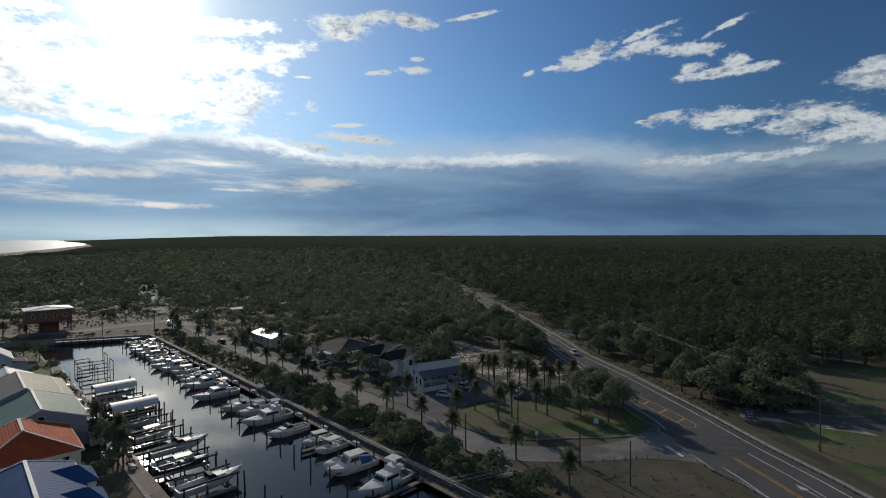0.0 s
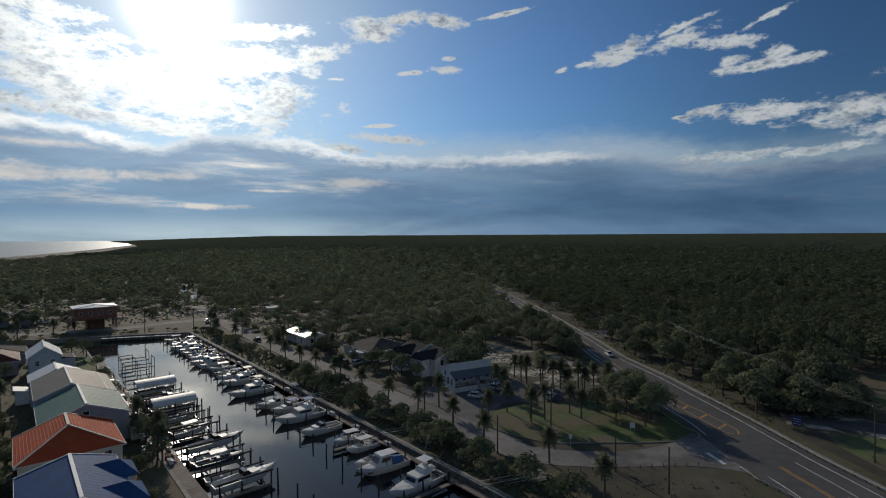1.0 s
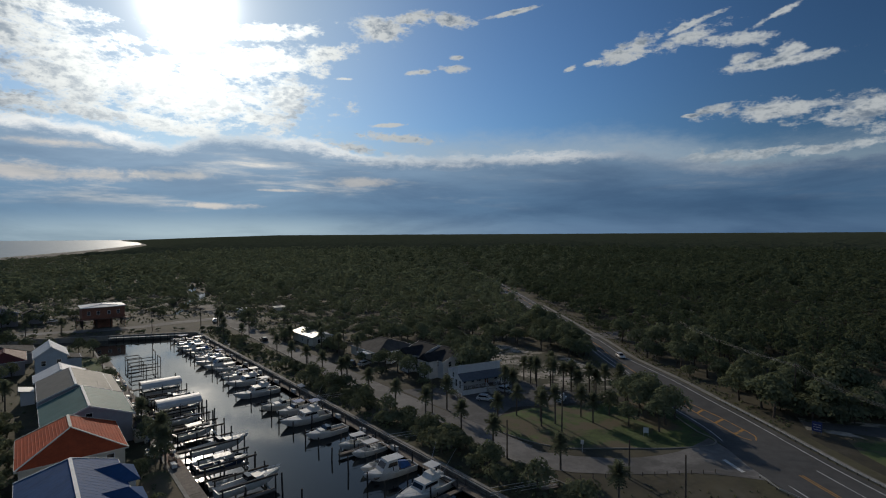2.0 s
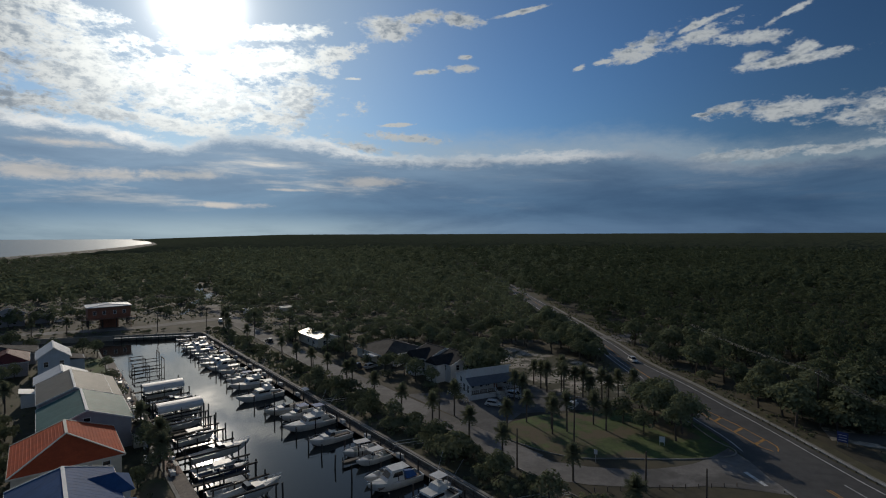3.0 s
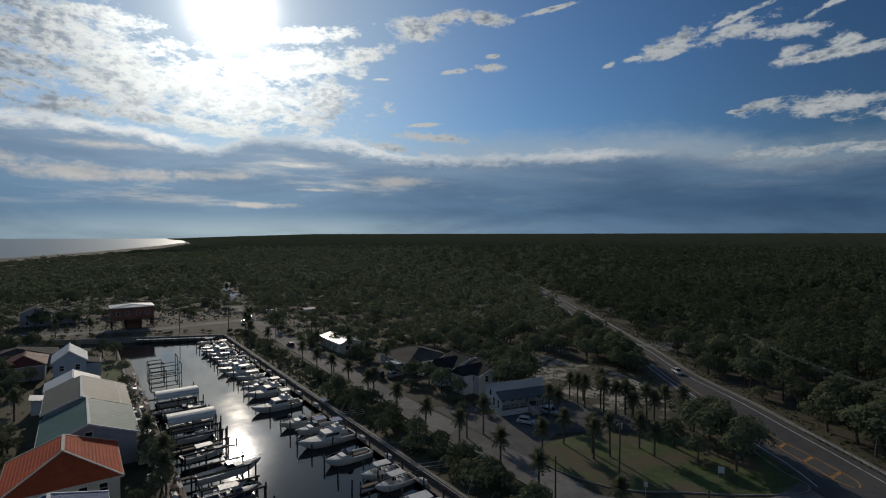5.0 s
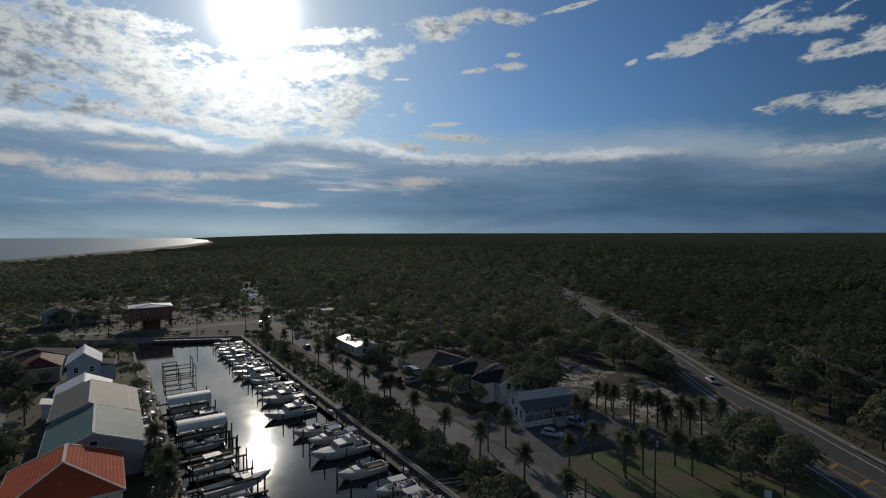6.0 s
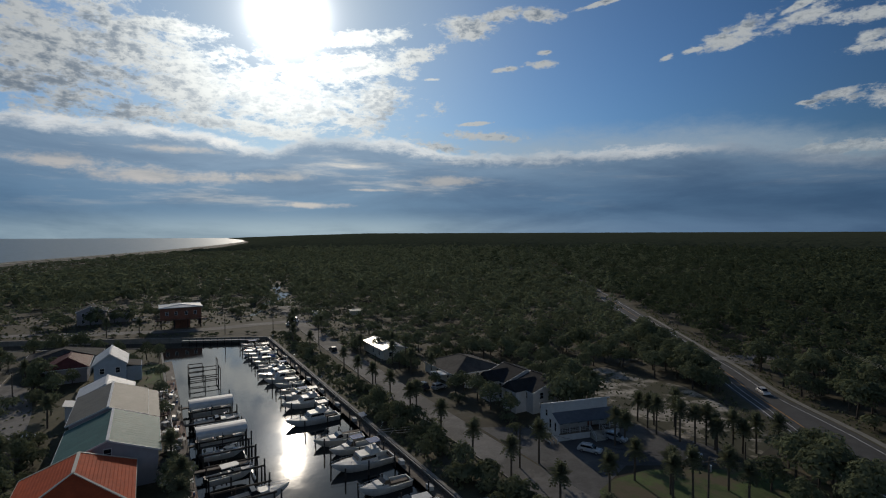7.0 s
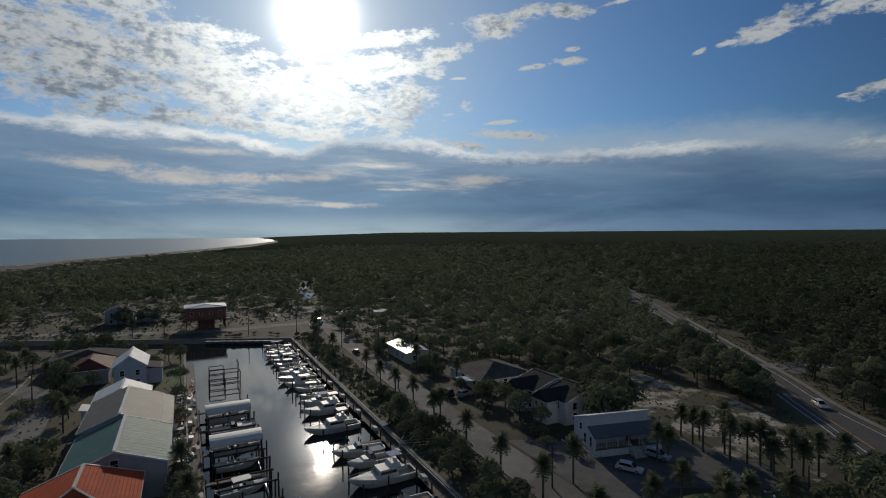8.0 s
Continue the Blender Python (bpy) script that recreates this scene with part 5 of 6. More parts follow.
for n, s, turn, c in ((19.2, 123, 84, 0), (19.8, 146, 92, 1), (20.0, 158, 80, 2), (19.0, 173, 95, 0), (21.9, 168, 88, 1)):
    kayak(n, s, turn, (YELLOWLINE, GELCOAT, BRICKRED)[c], ("yellow", "white", "red")[c] + " plastic kayak lying on the planks")
for s0, s1 in ((120, 128), (134, 147), (150, 160), (164, 176)):
    deck_rail(20.7, s0, s1 - 1.5, .19)
for s in (99, 111, 131, 148.5, 162, 180):
    cleaning_table(22.4, s)
for s in (104, 114.5, 125, 136, 144, 154, 172):
    ladder_rack(22.7, s)
crng = random.Random(31)
for i in range(46):
    n, s = crng.uniform(18.6, 22.6), crng.uniform(96, 178)
    high, wide = crng.uniform(.3, .75), crng.uniform(.3, .6)
    kind = i % 3
    bx = thing(("cooler", "bucket", "crate")[kind], ("white plastic cooler with a flat lid", "pale round plastic bucket", "grey slatted wooden crate")[kind] + " on the planks", ("cooler", "bucket", "crate")[kind], FR @ pose(n, s, .19, rz=crng.uniform(0, 90)), ("coolers", "buckets", "crates")[kind])
    if kind == 0:
        part("box", Geo().box(-wide / 2, wide / 2, -wide * .8, wide * .8, -.22, high * .8), GELCOAT, bx)
        part("lid", Geo().box(-wide / 2 - .03, wide / 2 + .03, -wide * .83, wide * .83, high * .8, high), WHITE, bx)
    elif kind == 1:
        part("bowl", Geo().tube((0, 0, -.22), (0, 0, high * .8), wide * .36, wide * .45, 10), (GELCOAT, BLUECANVAS)[i % 2], bx)
        part("rim", Geo().tube((0, 0, high * .8), (0, 0, high * .84), wide * .49, wide * .49, 10), WHITE, bx)
    else:
        part("base", Geo().box(-wide / 2, wide / 2, -wide / 2, wide / 2, -.22, .05), DOCKWOOD, bx)
        for k in range(3):
            z = .1 + k * high * .3
            part("slat", Geo().box(-wide / 2, wide / 2, -wide / 2, -wide / 2 + .03, z, z + high * .2).box(-wide / 2, wide / 2, wide / 2 - .03, wide / 2, z, z + high * .2), DOCKWOOD, bx)

# ramp from the street down to the right walkway, lamp and board
for s0 in (84.0, 117.0, 55.0):
    rm = thing("gangway", "grey wooden gangway with handrails down to the dock", "gangway")
    a, b = C(58.0, s0, -.95), C(67.5, s0 - 6, .25)
    part("deck", Geo().beam(a, b, 1.5, .12), DOCKWOOD, rm)
    d = (b - a).normalized().cross(Vector((0, 0, 1))) * .72
    for sg in (-1, 1):
        for zz in (.55, 1.05):
            part("handrail", Geo().beam(a + d * sg + Vector((0, 0, zz)), b + d * sg + Vector((0, 0, zz)), .07, .09), TEALDECK, rm)
        for k in range(6):
            p = a.lerp(b, k / 5) + d * sg
            part("post", Geo().beam(p - Vector((0, 0, .4)), p + Vector((0, 0, 1.1)), .09, .09), DOCKWOOD, rm)
lp = thing("dock_lamp", "white lamp head on a pole beside the dock", "lamp", FR @ Matrix.Translation((57.9, 186.5, -1.0)))
part("pole", Geo().tube((0, 0, 0), (0, 0, 3.0), .06, .05), GALV, lp)
part("lamp_head", Geo().box(-.5, .15, -.16, .16, 2.95, 3.15), WHITE, lp)
sb = thing("notice_board", "white notice board on two posts beside the dock", "board", FR @ pose(57.8, 125.5, -1.0, rz=15))
part("board", Geo().slab([(-.8, -.7, 1.9), (.8, -.7, 1.9), (.8, .7, 2.35), (-.8, .7, 2.35)], .08), WHITE, sb)
for x in (-.6, .6):
    part("post", Geo().box(x - .05, x + .05, -.05, .05, 0, 2.05), DOCKWOOD, sb)

# ---- vegetation ----
nrng = np.random.default_rng(7)


def leaf_quads(blobs, count, size, gen):
    """Small leaf clumps on and in a set of balls (x, y, z, rx, rz): corners as an array (count, 4, 3)."""
    blobs = np.array(blobs, float)
    weight = blobs[:, 3] ** 2 * blobs[:, 4]
    pick = gen.choice(len(blobs), count, p=weight / weight.sum())
    d = gen.normal(size=(count, 3))
    d /= np.linalg.norm(d, axis=1)[:, None]
    d[:, 2] = np.where(d[:, 2] < -0.35, -d[:, 2], d[:, 2])
    r = gen.uniform(0.55, 1.06, count) ** 0.6
    rad = np.stack([blobs[pick, 3], blobs[pick, 3], blobs[pick, 4]], 1)
    c = blobs[pick, :3] + d * rad * r[:, None]
    nrm = d + gen.normal(size=(count, 3)) * 0.30 + (0, 0, 0.22)
    nrm /= np.linalg.norm(nrm, axis=1)[:, None]
    u = np.cross(nrm, gen.normal(size=(count, 3)))
    u /= np.linalg.norm(u, axis=1)[:, None]
    v = np.cross(nrm, u)
    a = (size * gen.uniform(0.6, 1.3, count))[:, None]
    b = (size * gen.uniform(0.45, 0.9, count))[:, None]
    return np.stack([c + u * a, c + v * b, c - u * a * gen.uniform(.5, 1.1, (count, 1)), c - v * b], 1)


def quads_mesh(name, quads, mat, tris=None):
    """A mesh of loose quads (n, 4, 3) and loose triangles (k, 3, 3)."""
    n = len(quads)
    k = 0 if tris is None else len(tris)
    co = quads.reshape(-1, 3) if not k else np.concatenate([quads.reshape(-1, 3), tris.reshape(-1, 3)])
    me = bpy.data.meshes.new(name)
    me.vertices.add(len(co))
    me.vertices.foreach_set("co", co.astype(np.float32).ravel())
    me.loops.add(len(co))
    me.loops.foreach_set("vertex_index", np.arange(len(co), dtype=np.int32))
    me.polygons.add(n + k)
    start = np.concatenate([np.arange(n) * 4, n * 4 + np.arange(k) * 3]).astype(np.int32)
    me.polygons.foreach_set("loop_start", start)
    me.materials.append(mat)
    me.update(calc_edges=True)
    return me


def crown_blobs(kind, gen):
    if kind == "oak":
        h = gen.uniform(5.5, 8.0)
        out = [(0, 0, h * .62, 2.3, h * .30)]
        for a in range(6):
            t = a * 1.05 + gen.uniform(-.4, .4)
            r = gen.uniform(1.2, 2.4)
            out.append((r * math.cos(t), r * math.sin(t), h * gen.uniform(.42, .72), gen.uniform(1.1, 1.9), gen.uniform(1.0, 1.7)))
        out.append((gen.uniform(-.6, .6), gen.uniform(-.6, .6), h * .85, 1.4, 1.1))
        return h, out
    if kind == "pine":
        h = gen.uniform(9.5, 13)
        out = []
        for i in range(7):
            f = .40 + .58 * i / 6
            t = i * 2.4
            r = 1.3 * (1.25 - f)
            out.append((r * math.cos(t), r * math.sin(t), h * f, 1.9 * (1.3 - f) + .35, 1.15))
        return h, out
    h = gen.uniform(2.2, 3.4)
    return h, [(gen.uniform(-.9, .9), gen.uniform(-.9, .9), h * gen.uniform(.35, .62), gen.uniform(.8, 1.4), h * .36) for _ in range(5)]


def make_tree(name, kind, label, mat, count, size, gen):
    h, blobs = crown_blobs(kind, gen)
    t = thing(name, label, "shrub" if kind == "shrub" else "tree", pose(0, -400, 0), {"shrub": "shrubs", "pine": "pines", "oak": "oaks"}[kind])
    tr = Geo()
    lean = Vector((gen.uniform(-.4, .4), gen.uniform(-.4, .4), 0))
    top = Vector((0, 0, h * (.9 if kind == "pine" else .55))) + lean
    tr.tube((0, 0, -.2), top * .5, .22 if kind != "shrub" else .1, .15 if kind != "shrub" else .07, 7, False)
    tr.tube(top * .5, top, .15 if kind != "shrub" else .07, .05, 7, False)
    for x, y, z, *_ in blobs[1:7]:
        root = top * min(.9, max(.3, (z - .9) / max(top.z, .1)))
        tr.tube(root, (x * .8, y * .8, z), .07, .025, 5, False)
    part("trunk", tr, BARK, t)
    part("crown", quads_mesh("crown", leaf_quads(blobs, count, size, gen), mat), None, t)
    return t


OAKS = [make_tree("oak_tree", "oak", "dark green coastal oak with a ragged crown", FOLIAGE, 620, .34, nrng) for _ in range(6)]
PINES = [make_tree("pine_tree", "pine", "slender dark green pine with tiered foliage", PINE, 520, .33, nrng) for _ in range(4)]
SHRUBS = [make_tree("shrub", "shrub", "dense dark green shrub on sandy ground", SHRUB, 300, .24, nrng) for _ in range(5)]
used = set()


def plant(stock, x, y, scale, gen, tall=1.0, z=0.0):
    src = stock[int(gen.integers(len(stock)))]
    m = pose(x, y, z, rz=float(gen.uniform(0, 360))) @ Matrix.Diagonal((scale, scale, scale * tall, 1))
    if src.name not in used:
        used.add(src.name)
        src.matrix_basis = m
        return src
    return copy_thing_plain(src, m)


def copy_thing_plain(src, m):
    keep = src.matrix_basis.copy()
    src.matrix_basis = Matrix()
    ob = copy_thing(src, m)
    src.matrix_basis = keep
    return ob


def canal_frame(x, y):
    q = FR.inverted() @ Vector((x, y, 0))
    return q.x, q.y


COAST_Y = np.array([p[1] for p in COAST], float)
COAST_X = np.array([p[0] for p in COAST], float)


def wooded(x, y):
    """How likely a tree stands at a place, from 0 to 1."""
    n, s = canal_frame(x, y)
    if x * 1.2 < np.interp(y * 1.2, COAST_Y, COAST_X):
        return 0.0
    rx, rh = road_at(y) if y < 1290 else (-134 - (y - 1300) * .157, 5.2)
    dx = x - rx
    gap = 1.0 if y < 325 else max(0.25, 1 - (y - 325) / 110)
    if -(rh + (2.5 if y < 225 else 7.5)) * gap < dx < (rh + (4.6 if y > 150 else 5.0)) * gap and y < 1250:
        return 0.0
    if abs(y - 213) < 6 and 0 < dx < 26:
        return 0.0
    if dx > 0:
        if y < 112 or (x > 92 and y < 153):
            return 0.0
        if x > 84 and 150 < y < 192 and abs(x - 100 + (y - 158) * .65) < 4:
            return 0.0
        return 0.0 if y < 118 else 1.0
    for cn, cs, before in ((97, 372, 62), (97, 392, 30), (104, 428, 40), (69, 308, 26)):
        if abs(n - cn + .24 * (cs - s)) < 5.5 and cs - before < s < cs + 7:
            return 0.0
    if n < 80:
        if s < 292:
            return 0.0
        return 0.38 if s < 380 and n < 72 else 0.85
    if s < 128:
        near_road = -13 < dx < -rh - 3 and y > 172
        return 1.0 if near_road or (n > 141 and y > 180) else 0.0
    if n < 108:
        if s < 166:
            return 0.0
        return 0.4 if s < 290 else 0.9
    if s < 300 and n < 122:
        return 0.6
    return 0.95


gen = np.random.default_rng(21)
NEAR = 214.0
step = 6.3
for i in range(-60, 60):
    for j in range(14, 64):
        x, y = i * step + gen.uniform(-2.4, 2.4), j * step + gen.uniform(-2.4, 2.4)
        r = math.hypot(x, y)
        if r > NEAR or math.degrees(math.atan2(x, y)) > 50 or gen.uniform() > wooded(x, y):
            continue
        rx = road_at(y)[0]
        if x > rx:
            edge_trees = x - rx < 30
            if edge_trees and gen.uniform() < .35:
                plant(SHRUBS, x, y, gen.uniform(1.1, 1.7), gen)
            else:
                plant(OAKS if gen.uniform() < .62 else PINES, x, y, gen.uniform(1.0, 1.5), gen, gen.uniform(.75, 1.0))
        else:
            plant(OAKS if gen.uniform() < .85 else SHRUBS, x, y, gen.uniform(.85, 1.35), gen, gen.uniform(.65, .9))

# shrubs on the bank of the canal, and garden trees
for i in range(150):
    s, n = gen.uniform(40, 232), gen.uniform(60.3, 66.8)
    if gen.uniform() < .62:
        p = C(n, s)
        plant(SHRUBS, p.x, p.y, gen.uniform(.9, 1.7) * (1.0 if s < 140 else .68), gen, gen.uniform(.8, 1.15))
for n, s, k in ((63, 148, .7), (64, 131, .7), (63.5, 118, .75), (63, 101, .8), (63.5, 92, .75), (64, 79, .7), (63, 60, .8), (64, 50, .9), 
                (98, 104.5, 1.35), (103.5, 104, 1.5), (101, 109.5, 1.5), (108, 107, 1.55), (110, 114, 1.6), (108.5, 120, 1.4), (106, 124, 1.0), (87, 110, .9), (86, 116, 1.0), (87, 123, .95), (85, 130, .95), (88, 131, .85), (-3, 227, 1.2), (-10, 226, 1.2), (-16, 230, 1.1), (-9, 190, 1.1), (8, 200, .9), (82, 124, .55), (84, 107, .5), (82, 101, .45), (85, 96, .4),
                (84, 139, .6), (83, 160, .7), (96, 160, .9), (102, 164, .9), (90, 195, .8), (79, 200, .5), (80, 215, .5), (95, 215, .7), (100, 240, .8), (88, 250, .7),
                (102, 50, 1.05), (106.5, 51, 1.2), (110, 55, 1.25), (113, 58, 1.2), (106, 57, 1.25), (110, 62, 1.15), (102.5, 62, .9), (116, 62, 1.1), (100.5, 56, .8), (111.5, 51.5, 1.05), (118, 64.5, 1.0), (114, 65, 1.0),
                (20, 100, .75), (20.2, 105, .85), (19.8, 110, .8), (19.6, 116, .6), (19.4, 149, .6), (19.4, 163, .7), (19.6, 180, .7), (19.4, 206, .8), (19.2, 213, .7), (12, 203, .8), (16, 212, .9), (8, 214, .9), (-4, 180, .8), (-3, 164, .7), (-4, 136, .7), (-5, 128, .7), (-4, 119, .8), (-7, 110, .7), (-3, 100, .8), (-5, 92, .7), (-8, 205, .9), (-20, 215, .9), (-28, 222, .9), (-9, 232, .9), (2, 226, .8), (-5, 240, .7), (-18, 244, .7), (-30, 245, .8), (-36, 212, .8), (-48, 190, .8),
                (-6, 187.5, .8), (-1.5, 188, .75), (-10, 189, .8), (-14, 296, .9), (-6, 297, 1.0), (3, 298, .9), (-18, 302, .9), (9, 299, .7), (-4, 82, .8), (-6, 74, .9), (-3, 66, .8), (15.6, 82, .5), (16, 95, .6)):
    p = C(n, s)
    plant(OAKS if k > .58 else SHRUBS, p.x, p.y, k if k > .58 else k * 2.2, gen, gen.uniform(.85, 1.05))
for i in range(46):
    y = gen.uniform(170, 245)
    rx, rh = road_at(y)
    plant(OAKS, rx - rh - gen.uniform(3.5, 10), y, gen.uniform(.95, 1.35), gen, gen.uniform(.75, 1.0))
for i in range(70):
    n, s = gen.uniform(-13, .2), gen.uniform(64, 240)
    if s > 240 - n or -11 < n < -3.5 and 148 < s < 162 or n > -9 and 190 < s < 224:
        continue
    p = C(n - (2.5 if 150 < s < 170 else 0), s)
    plant(SHRUBS, p.x, p.y, gen.uniform(.6, 1.5), gen)
for i in range(60):
    n, s = gen.uniform(-42, -3), gen.uniform(88, 236)
    lane = -8.6 - max(0, s - 140) * .10
    if abs(n - lane) < 5.5 or s > 238 - n * .4 or n > -9.5 and s > 188 or -60 < n < -13 and 118 < s < 192:
        continue
    p = C(n, s)
    plant(OAKS, p.x, p.y, gen.uniform(.55, .95), gen, gen.uniform(.8, 1.0))
for i in range(40):
    n, s = gen.uniform(78.5, 106), gen.uniform(156, 168) if i % 2 else gen.uniform(190, 285)
    p = C(n, s)
    plant(SHRUBS, p.x, p.y, gen.uniform(.7, 1.6), gen)
for i in range(60):
    n, s = gen.uniform(-70, 56), gen.uniform(3, 14)
    p = C(n, 248.3 - .477 * (n - 22) + s * .7)
    plant(SHRUBS, p.x, p.y, gen.uniform(.4, .8), gen, .7)
for i in range(90):
    n, s = gen.uniform(-120, 75), gen.uniform(286, 350)
    if gen.uniform() < .6 and abs(n + 6) > 14:
        p = C(n, s)
        plant(SHRUBS, p.x, p.y, gen.uniform(.9, 1.6), gen)

# palms: a slim trunk and a head of fronds
FROND_MESH = []
for k in range(3):
    fg = Geo()
    ln, droop = 2.15, (.25, .8, 1.5)[k]
    spine = [Vector((ln * t, 0, .75 * ln * t * (.9 - .35 * k) - droop * (ln * t) ** 2 * .28)) for t in [i / 7 for i in range(8)]]
    for i in range(7):
        a, b = spine[i], spine[i + 1]
        wv = .82 * math.sin(math.pi * min(1, (i + .9) / 7.6)) + .05
        for sg in (-1, 1):
            tip = (a + b) / 2 + Vector((.22, sg * wv, -.20 * wv - .05))
            fg.add([a, b, tip + Vector((.12, 0, 0)), tip], [(0, 1, 2, 3)])
    FROND_MESH.append(fg.mesh("frond", FROND))
PALM_TRUNK = Geo()
for i in range(6):
    z0, z1 = i / 6, (i + 1) / 6
    PALM_TRUNK.tube((.12 * z0 * z0, 0, z0), (.12 * z1 * z1, 0, z1), .19 - .03 * z0 + .02 * (i % 2), .17 - .02 * z1, 8, i == 5)
PALM_TRUNK_MESH = PALM_TRUNK.mesh("trunk", PALMBARK)
BOOT = Geo().loft([[(r * math.cos(a), r * math.sin(a), z) for a in [2 * math.pi * k / 8 for k in range(8)]] for z, r in ((-.7, .2), (-.35, .34), (0, .36), (.25, .16))]).mesh("boot", PALMBARK)


def palm(n, s, high, gen):
    p = C(n, s)
    t = thing("palm_tree", "cabbage palm with a slim trunk and drooping fronds", "palm", pose(p.x, p.y, 0, rz=float(gen.uniform(0, 360))), "palms")
    part("trunk", PALM_TRUNK_MESH, None, t, m=Matrix.Diagonal((1, 1, high, 1)))
    part("boot", BOOT, None, t, m=Matrix.Translation((.12, 0, high)))
    k = 30
    for i in range(k):
        a = i * 137.5
        lift_ = 62 - 84 * (i / k) + gen.uniform(-8, 8)
        part("frond", FROND_MESH[0 if i < 9 else 1 if i < 20 else 2], None, t, m=Matrix.Translation((.12, 0, high)) @ pose(0, 0, 0, rz=a) @ pose(0, 0, 0, ry=-lift_) @ Matrix.Diagonal((gen.uniform(.72, .95), .9, .8, 1)))


PALMS = [(69.2, 171), (68.2, 156), (68.2, 145), (70.1, 138), (68.3, 122.6), (69.2, 121.4), (68.9, 109.5), (68.5, 96.9), (69.1, 86), (69.2, 74.3), (67.3, 63.4),
         (77.2, 88.5), (80.3, 75), (86.8, 75.5), (85.9, 67.6), (87.9, 69.5), (89.3, 66.6), (97, 65.6), (96, 61.8), (72.8, 52.4), (68.5, 38.5),
         (108, 89.8), (106.7, 86.6), (109.6, 84.3), (107.6, 81.9), (109, 79.6), (110.4, 78.2), (109.9, 76), (108.6, 74.8), (112.3, 74), (112.7, 72.4), (115, 71.2), (109.5, 93.6), (113.7, 87.5), (110.8, 90.4), (98, 87.2), (95, 87.0), (117.5, 68.5),
         (2, 262.9), (13.3, 259), (-20.2, 199.3), (-12.6, 195.2), (-22.6, 219.8), (-2.4, 154.4), (20.6, 103), (20.4, 98.5), (19.8, 118), (-4.4, 108), (-6, 132), (79.2, 228.7), (74.8, 254), (72, 248), (68, 236), (66.5, 226), (64, 214), (65.5, 196), (83, 152), (86.5, 146), (82.5, 164), (88.5, 178), (79.5, 184)]
for n, s in PALMS:
    palm(n, s, float(gen.uniform(4.6, 6.6)), gen)

# the woods further off: leafy crowns beyond counting, one object
TEMPLATES = []
for k in range(10):
    kind = "pine" if k % 3 == 0 else "oak"
    h, blobs = crown_blobs(kind, gen)
    TEMPLATES.append((leaf_quads(blobs, 34, .95 if kind == "oak" else .85, gen), leaf_quads(blobs, 130, .52, gen), h))
core = np.array([(0, 0, 1), (1, 0, 0), (0, 1, 0), (-1, 0, 0), (0, -1, 0)], float)
core_f = [(0, 1, 2), (0, 2, 3), (0, 3, 4), (0, 4, 1)]
all_q, all_t = ([], []), ([], [])


def far_tree(x, y, k, tall):
    q, dense, h = TEMPLATES[int(gen.integers(len(TEMPLATES)))]
    q = dense if math.hypot(x, y) < 400 else q
    a = gen.uniform(0, 2 * math.pi)
    ca, sa = math.cos(a), math.sin(a)
    rot = np.array([[ca * k, sa * k, 0], [-sa * k, ca * k, 0], [0, 0, k * tall]])
    side_ = 0 if x > road_at(min(y, 1290))[0] + (0.0 if y < 330 else gen.normal() * min(200.0, (y - 330) * .4)) else 1
    all_q[side_].append(q @ rot + (x, y, 0))
    c = core * (1.3 * k, 1.3 * k, h * .66 * k * tall) @ rot * (1 / k) + (x, y, .2)
    if q is not dense:
        all_t[side_].append(c[core_f])


count = 0
r = NEAR - 4
while r < 1350:
    gap = 6.4 + max(0, r - 300) * 0.0058
    arc = np.radians(np.arange(-66, 48, math.degrees(gap / r)))
    for a in arc:
        a2, r2 = a + gen.uniform(-.45, .45) * gap / r, r + gen.uniform(-.5, .5) * gap
        x, y = r2 * math.sin(a2), r2 * math.cos(a2)
        if gen.uniform() > wooded(x, y) * (.62 if noise.noise(Vector((x * .03, y * .03, 9.0))) < -.18 else 1.0):
            continue
        patch = noise.noise(Vector((x * .006, y * .006, 3.1)))
        inland = x - np.interp(y, COAST_Y, COAST_X)
        low = min(1.0, max(.42, inland / 420))
        far_tree(x, y, gap / 5.6 * gen.uniform(.85, 1.4), low * (0.66 + .4 * patch + gen.uniform(-.15, .2)) * (5.6 / gap) ** .6)
        count += 1
    r += gap * .9
tagged(new("pine_woodland", quads_mesh("pine_woodland", np.concatenate(all_q[0]), PINE, np.concatenate(all_t[0]))), "dense dark green pine woodland reaching into the distance", "woodland", kind="stuff")
tagged(new("oak_scrub", quads_mesh("oak_scrub", np.concatenate(all_q[1]), FOLIAGE, np.concatenate(all_t[1]))), "low brownish green scrub oak woodland behind the marina", "woodland", kind="stuff")

# weeds and tufts of grass on open ground, one object
tuft = []


def weeds(count, inside, size):
    for _ in range(count):
        x, y = inside()
        h = gen.uniform(.5, 1.4) * size
        for _ in range(3):
            a = gen.uniform(0, math.pi)
            dx, dy = math.cos(a) * size * gen.uniform(.4, 1.0), math.sin(a) * size * gen.uniform(.4, 1.0)
            ox, oy = gen.uniform(-.5, .5, 2) * size
            tuft.append([(x + ox - dx, y + oy - dy, .02), (x + ox + dx, y + oy + dy, .02), (x + ox + dx * .7, y + oy + dy * .7, h), (x + ox - dx * .6, y + oy - dy * .6, h * .8)])


def in_canal(n0, n1, s0, s1):
    def f():
        p = C(gen.uniform(n0, n1), gen.uniform(s0, s1))
        return p.x, p.y
    return f


